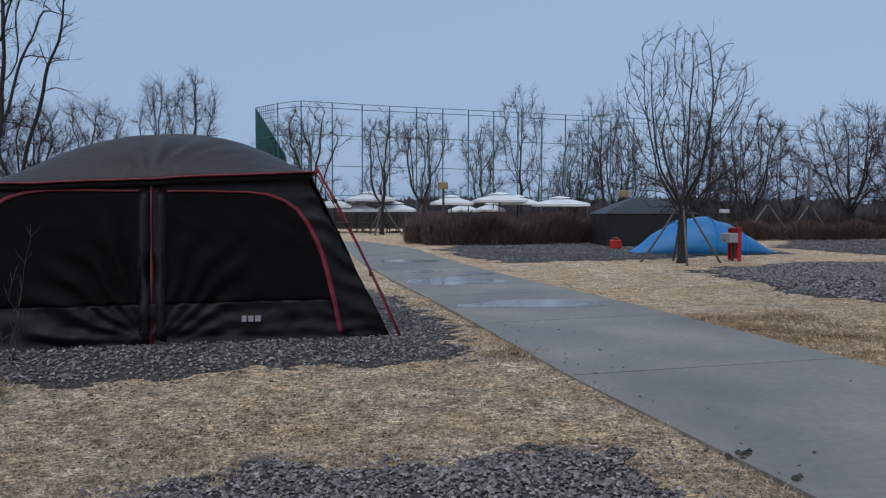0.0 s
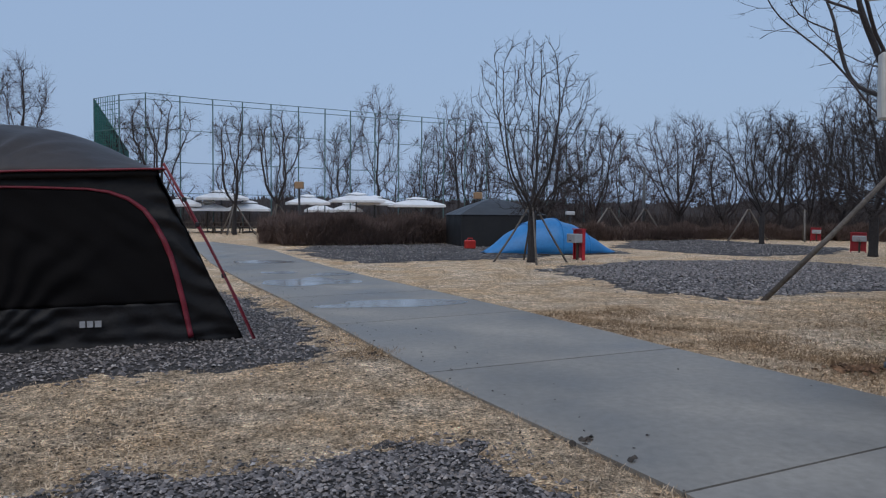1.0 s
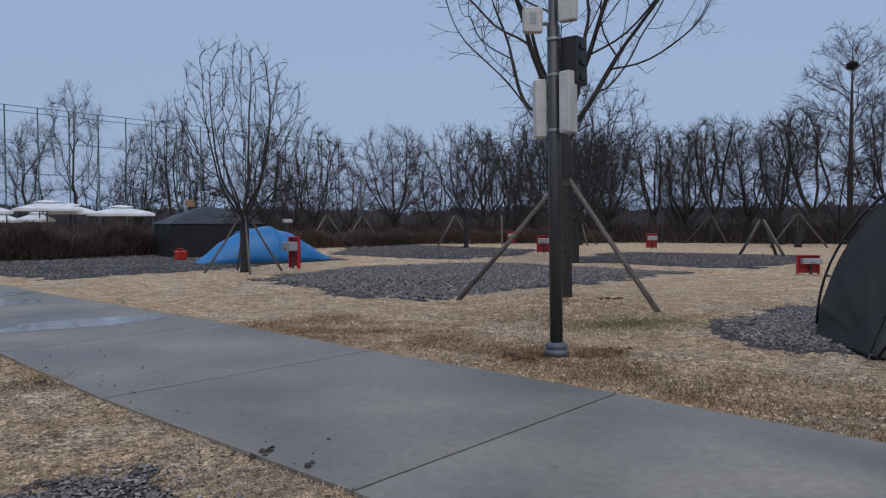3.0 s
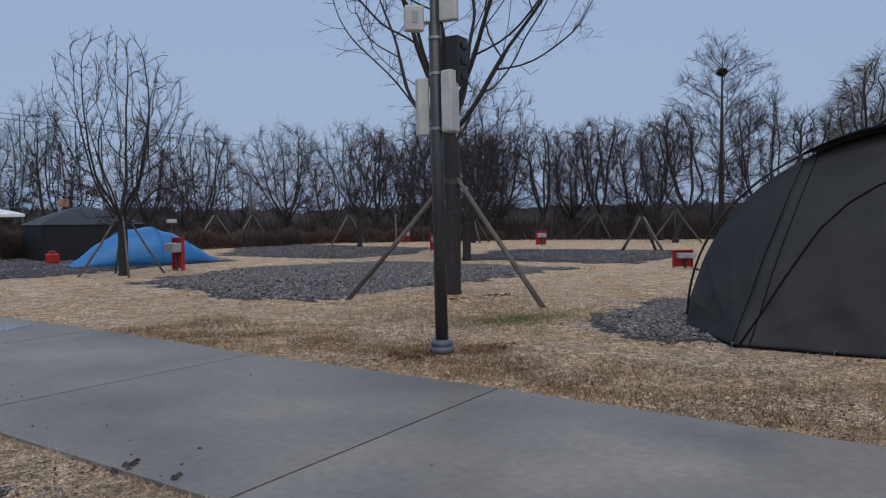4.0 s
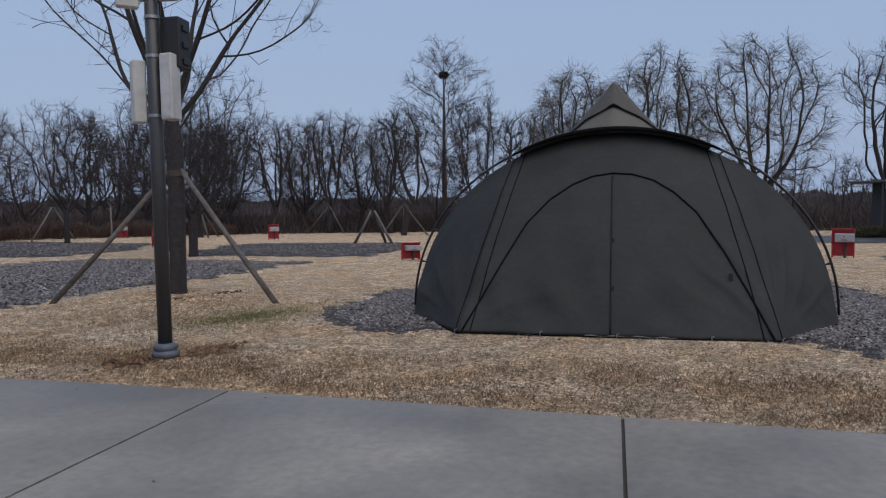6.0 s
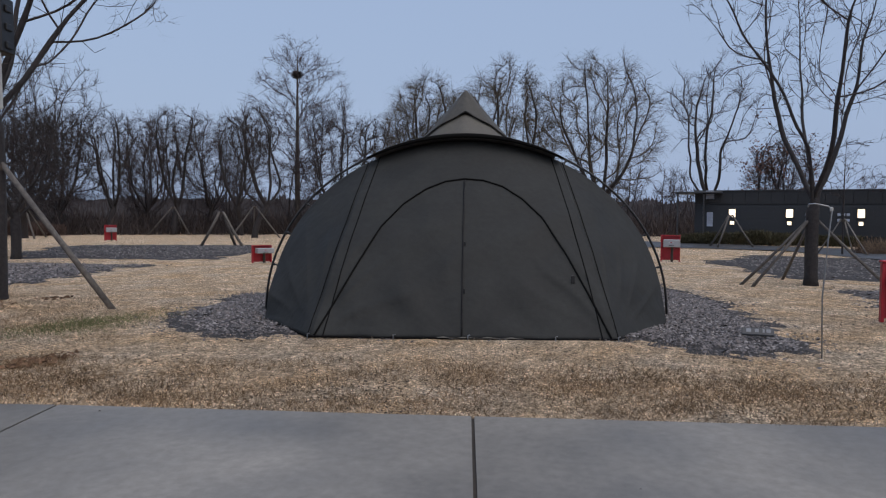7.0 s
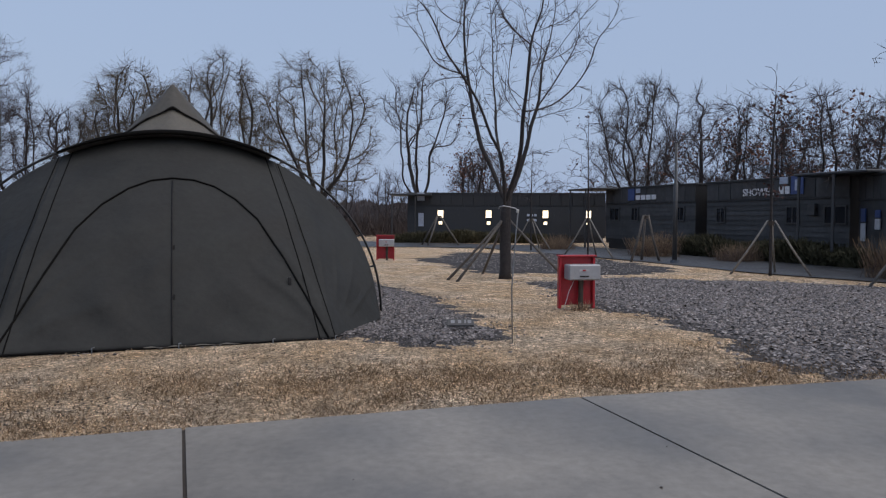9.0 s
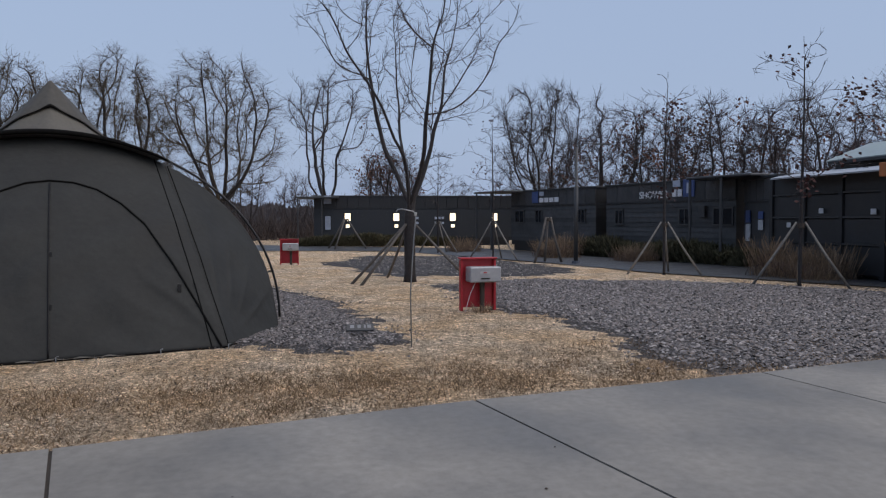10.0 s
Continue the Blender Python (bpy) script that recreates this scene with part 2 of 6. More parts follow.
M_GALV = material("galvanised_metal", (0.33, 0.34, 0.35), (0.26, 0.27, 0.28), scale=20, rough=0.35, metal=0.8, stain=0.2)
M_CLADDING = material("charcoal_cladding", (0.058, 0.057, 0.058), (0.036, 0.036, 0.038), scale=5, rough=0.6, bump=0.3, bump_scale=30, stain=0.45, stain_scale=1.6, per_object=0.28)
M_CLADDARK = material("black_cladding", (0.022, 0.023, 0.026), (0.017, 0.018, 0.020), scale=9, rough=0.5, stain=0.25)
M_DARKGLASS = material("dark_window_glass", (0.02, 0.024, 0.03), scale=3, rough=0.08, rough_var=0.02, stain=0.1)
M_LIT = lamp_material("lit_window", (1.0, 0.86, 0.62), 1.5)
M_SIGNBLUE = material("blue_sign", (0.05, 0.09, 0.24), scale=6, rough=0.4, stain=0.1)
M_SIGNPALE = material("pale_sign", (0.45, 0.50, 0.60), scale=6, rough=0.4, stain=0.1)
M_PAPER = material("white_notice", (0.55, 0.56, 0.58), scale=6, rough=0.6, stain=0.1)
M_NOTICE = material("dim_notice", (0.24, 0.25, 0.27), scale=6, rough=0.6, stain=0.15)
# distant wood with the air's haze mixed into its base colour
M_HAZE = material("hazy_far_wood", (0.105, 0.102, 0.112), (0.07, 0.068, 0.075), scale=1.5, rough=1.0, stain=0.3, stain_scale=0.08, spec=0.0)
M_ROOFPALE = material("pale_green_roof", (0.30, 0.36, 0.35), (0.25, 0.30, 0.29), scale=5, rough=0.4, stain=0.15)
M_ROOFGREY = material("grey_sheet_roof", (0.36, 0.39, 0.44), (0.3, 0.33, 0.37), scale=5, rough=0.4, stain=0.15)
M_ORANGE = material("orange_panel", (0.48, 0.16, 0.05), scale=6, rough=0.5, stain=0.15)
M_WHITECANVAS = material("white_canvas", (0.74, 0.76, 0.79), (0.66, 0.68, 0.71), scale=6, rough=0.7, stain=0.15)
M_TEAL = material("teal_fence_paint", (0.06, 0.135, 0.14), (0.045, 0.105, 0.11), scale=6, rough=0.5, stain=0.2)
M_NET = material("green_net", (0.035, 0.17, 0.145), (0.026, 0.13, 0.11), scale=5, rough=0.8, stain=0.15)
M_WOODBOX = material("orange_wood", (0.34, 0.215, 0.12), (0.24, 0.15, 0.085), scale=10, rough=0.7, stain=0.25)
M_TABLE = material("dark_timber", (0.075, 0.055, 0.042), (0.045, 0.034, 0.027), scale=8, rough=0.7, stain=0.25)
M_BRIGHTRED = material("red_plastic", (0.52, 0.03, 0.02), scale=12, rough=0.4, stain=0.15)


# ---- builders ----
UP = Vector((0, 0, 1))


def mesh_of(name, verts, faces, mat, smooth=False):
    me = bpy.data.meshes.new(name)
    me.from_pydata([tuple(v) for v in verts], [], faces)
    me.materials.append(mat)
    if smooth:
        me.polygons.foreach_set("use_smooth", [True] * len(me.polygons))
    me.update()
    return me


def mesh_fast(name, verts, faces, mat):
    """Many alike faces, from arrays."""
    verts = np.asarray(verts, np.float32).reshape(-1, 3)
    faces = np.asarray(faces, np.int32)
    k = faces.shape[1]
    me = bpy.data.meshes.new(name)
    me.vertices.add(len(verts))
    me.vertices.foreach_set("co", verts.ravel())
    me.loops.add(faces.size)
    me.loops.foreach_set("vertex_index", faces.ravel())
    me.polygons.add(len(faces))
    me.polygons.foreach_set("loop_start", np.arange(0, faces.size, k, dtype=np.int32))
    me.materials.append(mat)
    me.update(calc_edges=True)
    return me


def part(name, data, parent, label=""):
    ob = new(name, data)
    ob.parent = parent
    if label:
        ob["label"] = label
    return ob


def thing(name, label, category, m=None, group="", kind=""):
    ob = new(name)
    ob.empty_display_size = 0.2
    if m is not None:
        ob.matrix_basis = m
    return tagged(ob, label, category, group, kind)


class Shape:
    """Gathers boxes, tubes, sheets and rods of one part into one mesh."""

    def __init__(self):
        self.v, self.f = [], []

    def add(self, verts, faces):
        k = len(self.v)
        self.v += [tuple(p) for p in verts]
        self.f += [tuple(i + k for i in f) for f in faces]
        return self

    def box(self, x0, y0, z0, x1, y1, z1, b=0.0):
        """A box with its upright and top edges cut back by b."""
        if b <= 0:
            v = [(x, y, z) for z in (z0, z1) for x, y in ((x0, y0), (x1, y0), (x1, y1), (x0, y1))]
            return self.add(v, [(3, 2, 1, 0), (4, 5, 6, 7)] + [(i, (i + 1) % 4, 4 + (i + 1) % 4, 4 + i) for i in range(4)])
        v = []
        for z, c in ((z0, b), (z0 + b, 0), (z1 - b, 0), (z1, b)):
            for x, y in ((x0 + b, y0 + c), (x1 - b, y0 + c), (x1 - c, y0 + b), (x1 - c, y1 - b), (x1 - b, y1 - c), (x0 + b, y1 - c), (x0 + c, y1 - b), (x0 + c, y0 + b)):
                v.append((x, y, z))
        f = [tuple(range(7, -1, -1)), tuple(range(24, 32))]
        for r in range(3):
            f += [(r * 8 + i, r * 8 + (i + 1) % 8, r * 8 + 8 + (i + 1) % 8, r * 8 + 8 + i) for i in range(8)]
        return self.add(v, f)

    def tube(self, pts, radii, n=8, caps=True):
        pts = [Vector(p) for p in pts]
        if not hasattr(radii, "__len__"):
            radii = [radii] * len(pts)
        base = len(self.v)
        side = None
        for i, p in enumerate(pts):
            d = (pts[min(i + 1, len(pts) - 1)] - pts[max(i - 1, 0)])
            d = d.normalized() if d.length > 1e-9 else UP.copy()
            if side is None:
                side = d.orthogonal().normalized()
            side = (side - d * side.dot(d))
            side = side.normalized() if side.length > 1e-6 else d.orthogonal().normalized()
            other = d.cross(side)
            for j in range(n):
                a = 2 * math.pi * j / n
                q = p + (side * math.cos(a) + other * math.sin(a)) * radii[i]
                self.v.append((q.x, q.y, q.z))
        for i in range(len(pts) - 1):
            for j in range(n):
                a, b = base + i * n + j, base + i * n + (j + 1) % n
                self.f.append((a, b, b + n, a + n))
        if caps:
            self.f.append(tuple(range(base + n - 1, base - 1, -1)))
            last = base + (len(pts) - 1) * n
            self.f.append(tuple(range(last, last + n)))
        return self

    def grid(self, rows):
        """A sheet through rows of points."""
        base, w = len(self.v), len(rows[0])
        for r in rows:
            self.v += [tuple(p) for p in r]
        for i in range(len(rows) - 1):
            for j in range(w - 1):
                a = base + i * w + j
                self.f.append((a, a + 1, a + w + 1, a + w))
        return self

    def slab(self, rows, thick):
        """A sheet with thickness, along each point's rough normal."""
        h, w = len(rows), len(rows[0])
        grid = [[Vector(p) for p in r] for r in rows]
        back = []
        for i in range(h):
            line = []
            for j in range(w):
                a = grid[min(i + 1, h - 1)][j] - grid[max(i - 1, 0)][j]
                b = grid[i][min(j + 1, w - 1)] - grid[i][max(j - 1, 0)]
                nrm = b.cross(a)
                nrm = nrm.normalized() if nrm.length > 1e-9 else UP
                line.append(grid[i][j] - nrm * thick)
            back.append(line)
        base = len(self.v)
        self.grid(grid)
        k = len(self.v)
        self.v += [tuple(p) for r in back for p in r]
        for i in range(h - 1):
            for j in range(w - 1):
                a = k + i * w + j
                self.f.append((a, a + w, a + w + 1, a + 1))
        rim = [(0, j) for j in range(w)] + [(i, w - 1) for i in range(1, h)] + [(h - 1, j) for j in range(w - 2, -1, -1)] + [(i, 0) for i in range(h - 2, 0, -1)]
        for (a, b), (c, d) in zip(rim, rim[1:] + rim[:1]):
            p, q = a * w + b, c * w + d
            self.f.append((base + p, k + p, k + q, base + q))
        return self

    def mesh(self, name, mat, smooth=False):
        return mesh_of(name, self.v, self.f, mat, smooth)


def inside(poly, x, y):
    hit = np.zeros(len(x), bool)
    for (x0, y0), (x1, y1) in zip(poly, poly[1:] + poly[:1]):
        if y0 == y1:
            continue
        cut = ((y0 > y) != (y1 > y)) & (x < (x1 - x0) * (y - y0) / (y1 - y0) + x0)
        hit ^= cut
    return hit


def wavy(poly, step=0.25, amount=0.12, seed=0):
    """A closed outline made uneven."""
    out = []
    for (x0, y0), (x1, y1) in zip(poly, poly[1:] + poly[:1]):
        length = math.hypot(x1 - x0, y1 - y0)
        k = max(1, int(length / step))
        for i in range(k):
            x, y = x0 + (x1 - x0) * i / k, y0 + (y1 - y0) * i / k
            q = noise.noise_vector(Vector((x * 0.9, y * 0.9, seed))) * amount * 1.6 + noise.noise_vector(Vector((x * 3.5, y * 3.5, seed + 5))) * amount * 0.7
            out.append((x + q.x, y + q.y))
    return out


def flat_poly(name, outline, z, mat):
    """A flat patch of any outline, with a thin rim."""
    bm = bmesh.new()
    top = [bm.verts.new((x, y, z)) for x, y in outline]
    face = bm.faces.new(top)
    bmesh.ops.triangulate(bm, faces=[face])
    bmesh.ops.recalc_face_normals(bm, faces=bm.faces)
    for f in bm.faces:
        if f.normal.z < 0:
            f.normal_flip()
    me = bpy.data.meshes.new(name)
    bm.to_mesh(me)
    bm.free()
    me.materials.append(mat)
    return me


def scatter(poly, per_m2, rng, near=None, fall=0.0):
    """Random points in an outline; thinned with the distance from near."""
    xs, ys = [p[0] for p in poly], [p[1] for p in poly]
    area = (max(xs) - min(xs)) * (max(ys) - min(ys))
    n = int(area * per_m2)
    x, y = rng.uniform(min(xs), max(xs), n), rng.uniform(min(ys), max(ys), n)
    keep = inside(poly, x, y)
    if near:
        d = np.hypot(x - near[0], y - near[1])
        keep &= rng.random(n) < np.minimum(1, (fall / np.maximum(d, 0.1)) ** 1.6)
    return x[keep], y[keep]


def stones(name, x, y, z, size, rng, mat):
    """Small uneven stones at the given places, one mesh."""
    n = len(x)
    base = np.array([(1, 0, 0), (0.3, 0.95, 0), (-0.8, 0.6, 0), (-0.8, -0.6, 0), (0.3, -0.95, 0), (0.1, 0.1, 0.75)], np.float32)
    tri = np.array([(0, 1, 5), (1, 2, 5), (2, 3, 5), (3, 4, 5), (4, 0, 5)], np.int32)
    v = np.repeat(base[None], n, 0) * (1 + rng.uniform(-0.28, 0.28, (n, 6, 3)))
    s = size * rng.uniform(0.55, 1.35, n)
    v[:, :, 0] *= (s * rng.uniform(0.8, 1.35, n))[:, None]
    v[:, :, 1] *= (s * rng.uniform(0.7, 1.0, n))[:, None]
    v[:, :, 2] *= (s * rng.uniform(0.55, 1.0, n))[:, None]
    tilt, turn = rng.uniform(-0.6, 0.6, n), rng.uniform(0, 2 * np.pi, n)
    c, d = np.cos(tilt)[:, None], np.sin(tilt)[:, None]
    vx, vz = v[:, :, 0] * c - v[:, :, 2] * d, v[:, :, 0] * d + v[:, :, 2] * c
    c, d = np.cos(turn)[:, None], np.sin(turn)[:, None]
    out = np.stack([vx * c - v[:, :, 1] * d + x[:, None], vx * d + v[:, :, 1] * c + y[:, None], vz + (np.zeros(n) + z)[:, None]], 2)
    faces = (tri[None] + 6 * np.arange(n)[:, None, None]).reshape(-1, 3)
    return mesh_fast(name, out, faces, mat)


def blades(name, x, y, z, length, width, lean, rng, mat):
    """Thin upright or leaning strips, two triangles each."""
    n = len(x)
    a, b = rng.uniform(0, 2 * np.pi, n), rng.uniform(0, 2 * np.pi, n)
    h = length * rng.uniform(0.45, 1.25, n)
    t = lean * rng.uniform(0.3, 1.2, n)
    w = width * rng.uniform(0.6, 1.3, n)
    z = np.zeros(n) + z
    wx, wy = np.cos(a) * w / 2, np.sin(a) * w / 2
    lx, ly, lz = np.cos(b) * h * np.sin(t), np.sin(b) * h * np.sin(t), h * np.cos(t)
    v = np.stack([
        np.stack([x - wx, y - wy, z], 1), np.stack([x + wx, y + wy, z], 1),
        np.stack([x + wx * 0.35 + lx, y + wy * 0.35 + ly, z + lz], 1), np.stack([x - wx * 0.35 + lx, y - wy * 0.35 + ly, z + lz * 0.97], 1)], 1)
    k = 4 * np.arange(n)[:, None]
    f = np.concatenate([k + [0, 1, 2], k + [0, 2, 3]])
    return mesh_fast(name, v, f, mat)


# ---- ground ----
CAM_SPOT = (0.0, -0.5)
gx = np.concatenate([-np.geomspace(900, 42, 12), np.linspace(-40, 70, 221), np.geomspace(74, 900, 12)])
gy = np.concatenate([-np.geomspace(900, 42, 12), np.linspace(-40, 70, 221), np.geomspace(74, 900, 12)])
gxx, gyy = np.meshgrid(gx, gy)


def relief(x, y):
    """Slight unevenness of the lawn."""
    return 0.006 * np.sin(x * 0.9 + 1.3 * np.sin(y * 0.5)) + 0.008 * np.sin(y * 1.3 + 0.8 * np.sin(x * 0.8)) - 0.012


MOUND = (7.6, 10.0)
gzz = relief(gxx, gyy) + 0.11 * np.exp(-((gxx - MOUND[0]) ** 2 + (gyy - MOUND[1]) ** 2) / 1.6)
nx, ny = len(gx), len(gy)
idx = np.arange(nx * ny).reshape(ny, nx)
quads = np.stack([idx[:-1, :-1], idx[:-1, 1:], idx[1:, 1:], idx[1:, :-1]], 2).reshape(-1, 4)
ground = new("ground", mesh_fast("ground", np.stack([gxx, gyy, gzz], 2), quads, M_LAWN))
ground.data.polygons.foreach_set("use_smooth", [True] * len(ground.data.polygons))
tagged(ground, "dry straw-coloured winter lawn with worn patches", "ground", kind="structure")

# the concrete path: joints as pairs of near-edge and far-edge ends
JOINTS = [((5.9, -13.2), (8.9, -12.6)), ((5.15, -10.4), (7.95, -9.75)), ((4.35, -7.7), (7.1, -7.0)), ((3.55, -5.05), (6.3, -4.27)), ((2.85, -2.45), (5.57, -1.53)), ((1.98, 0.18), (4.66, 1.21)),
          ((1.11, 2.99), (3.73, 4.05)), ((0.03, 5.78), (2.69, 6.83)), ((-0.9, 8.6), (1.72, 9.8)), ((-1.9, 11.5), (0.63, 12.7)),
          ((-2.95, 14.4), (-0.5, 15.6)), ((-3.9, 17.2), (-1.5, 18.5)), ((-4.85, 20.0), (-2.45, 21.4)), ((-5.7, 23.0), (-3.3, 24.3)),
          ((-6.6, 26.0), (-4.1, 27.2)), ((-7.6, 28.9), (-5.2, 30.0)), ((-8.9, 31.8), (-6.6, 32.8)), ((-10.5, 34.6), (-8.2, 35.5))]
PATH_LINE = [j[0] for j in JOINTS] + [j[1] for j in reversed(JOINTS)]
path = tagged(new("path"), "grey wet concrete footpath in large slabs with puddles", "path", kind="structure")
for (n0, f0), (n1, f1) in zip(JOINTS, JOINTS[1:]):
    s = Shape()
    n0, f0, n1, f1 = (Vector((*p, 0)) for p in (n0, f0, n1, f1))
    gap = (n1 - n0).normalized() * 0.0105
    rows = []
    for k, (a, b) in enumerate(((n0 + gap, f0 + gap), (n0.lerp(n1, 0.5), f0.lerp(f1, 0.5)), (n1 - gap, f1 - gap))):
        rows.append([a.lerp(b, i / 6) for i in range(7)])
    top = [[p + UP * 0.014 for p in r] for r in rows]
    s.slab(top, 0.14)
    part("concrete_slab", s.mesh("concrete_slab", M_CONCRETE), path)
    across = (f0 - n0).normalized() * 0.01
    part("joint", Shape().slab([[n0 - gap * 1.02 + across + UP * 0.002, n0 + gap * 1.02 + across + UP * 0.002], [f0 - gap * 1.02 - across + UP * 0.002, f0 + gap * 1.02 - across + UP * 0.002]][::-1], 0.03).mesh("joint", M_DIRT), path, "dark dirt-filled joint")


def puddle(cx, cy, along, across, turn, seed):
    pts = []
    for i in range(40):
        a = 2 * math.pi * i / 40
        r = 1 + 0.45 * noise.noise(Vector((math.cos(a) * 1.3, math.sin(a) * 1.3, seed)))
        x, y = math.cos(a) * along * r, math.sin(a) * across * r
        c, d = math.cos(turn), math.sin(turn)
        pts.append((cx + x * c - y * d, cy + x * d + y * c))
    ob = new("puddle", flat_poly("puddle", pts, 0.0175, M_PUDDLE))
    tagged(ob, "shallow rain puddle lying on the concrete path", "puddle", "puddles on the path")


puddle(0.0, 10.75, 1.2, 0.5, 0.25, 1)
puddle(-1.35, 16.2, 0.5, 0.42, 0.2, 2)
puddle(-2.6, 16.7, 0.45, 0.4, 0.2, 3)
puddle(-1.75, 14.3, 0.9, 0.9, 0.3, 4)
puddle(-3.6, 20.5, 0.9, 0.7, 0.4, 5)

GRAVEL = {
    "near": ([(-2.9, 1.2), (-2.45, 2.9), (-1.8, 3.45), (-1.07, 3.58), (0.15, 3.92), (0.4, 3.2), (0.55, 2.2), (0.0, 1.0), (-1.5, 0.6)], 1500, 0.017),
    "leo": ([(-10.5, 3.0), (-4.38, 4.95), (-3.67, 5.25), (-2.54, 5.8), (-1.46, 6.5), (-0.87, 6.66), (-0.95, 7.3), (-1.3, 8.6), (-2.5, 11.6), (-3.4, 13.0), (-9.5, 11.2), (-12, 6)], 430, 0.021),
    "camp": ([(-3.6, 29.0), (-2.4, 24.5), (-0.9, 20.3), (1.2, 21.6), (3.9, 22.9), (6.0, 25.2), (9.6, 26.6), (9.4, 30.5), (7.8, 36.0), (3.0, 35.0), (-3.0, 33.0)], 40, 0.035),
    "mid": ([(4.1, 18.2), (5.0, 11.6), (5.9, 11.4), (7.2, 12.0), (10.5, 13.3), (15.2, 14.7), (14.5, 17.2), (13.4, 22.0), (10.5, 22.0), (7.6, 21.6)], 179, 0.038),
    "far": ([(10.5, 31.5), (13.2, 24.8), (17.0, 26.5), (22.0, 32.0), (20.0, 44.0), (14.5, 40.5)], 22, 0.045),
    "farther": ([(16.0, 20.8), (18.2, 15.0), (24.0, 17.4), (27.5, 21.0), (24.0, 26.5), (21.0, 25.8)], 30, 0.04),
    "dome": ([(6.75, 5.0), (6.9, 5.75), (8.2, 6.8), (10.4, 7.6), (14.5, 6.6), (15.6, 1.5), (12.8, 0.1), (11.0, -0.35), (8.6, -1.1), (7.95, -0.55), (8.35, 0.5), (8.45, 1.1), (7.4, 4.05), (7.1, 4.6)], 640, 0.025),
    "plot": ([(15.7, -2.3), (11.4, -2.9), (9.2, -3.75), (7.3, -3.75), (6.55, -3.95), (6.7, -5.6), (7.6, -8.2), (10.5, -11.6), (14.2, -10.1), (16.0, -7.6), (17.0, -4.6)], 430, 0.031),
    "back_plot": ([(19.2, -1.2), (18.0, -4.2), (19.5, -6.2), (23.0, -5.9), (28.5, -4.0), (29.0, -1.0), (24.6, 0.3)], 40, 0.035),
}
# ground covered by the two large tents, where no loose stones show
TENT_FEET = [[(-6.3, 6.1), (-2.0, 7.75), (-3.0, 10.4), (-7.3, 8.8)], [(7.2, 4.1), (8.4, 0.95), (9.8, 0.6), (11.6, 2.0), (11.0, 5.0), (8.1, 5.2)]]
rng = np.random.default_rng(3)
GRAVEL_LINES = {}


def rim_distance(line, x, y):
    """Distance to an outline, positive inside it."""
    best = np.full(len(x), 1e9)
    for (x0, y0), (x1, y1) in zip(line, line[1:] + line[:1]):
        dx, dy = x1 - x0, y1 - y0
        t = np.clip(((x - x0) * dx + (y - y0) * dy) / (dx * dx + dy * dy + 1e-12), 0, 1)
        best = np.minimum(best, np.hypot(x - x0 - t * dx, y - y0 - t * dy))
    return np.where(inside(line, x, y), best, -best)


def ripple(x, y, k):
    return np.sin(x * 7.1 + 2 * np.sin(y * 3.3 + k)) * np.sin(y * 6.3 + 2 * np.sin(x * 2.9 + k)) + 0.6 * np.sin(x * 17 + y * 5) * np.sin(y * 19 - x * 4)


def gravel_bed(line, cell, k):
    xs, ys = [p[0] for p in line], [p[1] for p in line]
    px = np.arange(min(xs) - 0.5, max(xs) + 0.5, cell)
    py = np.arange(min(ys) - 0.5, max(ys) + 0.5, cell)
    mx, my = np.meshgrid(px, py)
    d = rim_distance(line, mx.ravel(), my.ravel()).reshape(mx.shape)
    soft = 0.3 if cell < 0.2 else 0.55
    mz = relief(mx, my) + 0.012 * np.clip(d / soft, -1.4, 1) + 0.0075 * ripple(mx, my, k) * np.clip(1.3 - np.abs(d) / (1.6 * soft), 0.25, 1) + 0.001 * k
    ids = np.arange(mx.size).reshape(mx.shape)
    good = (np.maximum.reduce([d[:-1, :-1], d[:-1, 1:], d[1:, 1:], d[1:, :-1]]) > -0.42)
    quads = np.stack([ids[:-1, :-1], ids[:-1, 1:], ids[1:, 1:], ids[1:, :-1]], 2)[good]
    used, inverse = np.unique(quads, return_inverse=True)
    co = np.stack([mx.ravel(), my.ravel(), mz.ravel()], 1)[used]
    me = mesh_fast("gravel_bed", co, inverse.reshape(-1, 4), M_GRAVELBED)
    me.polygons.foreach_set("use_smooth", [True] * len(me.polygons))
    return me


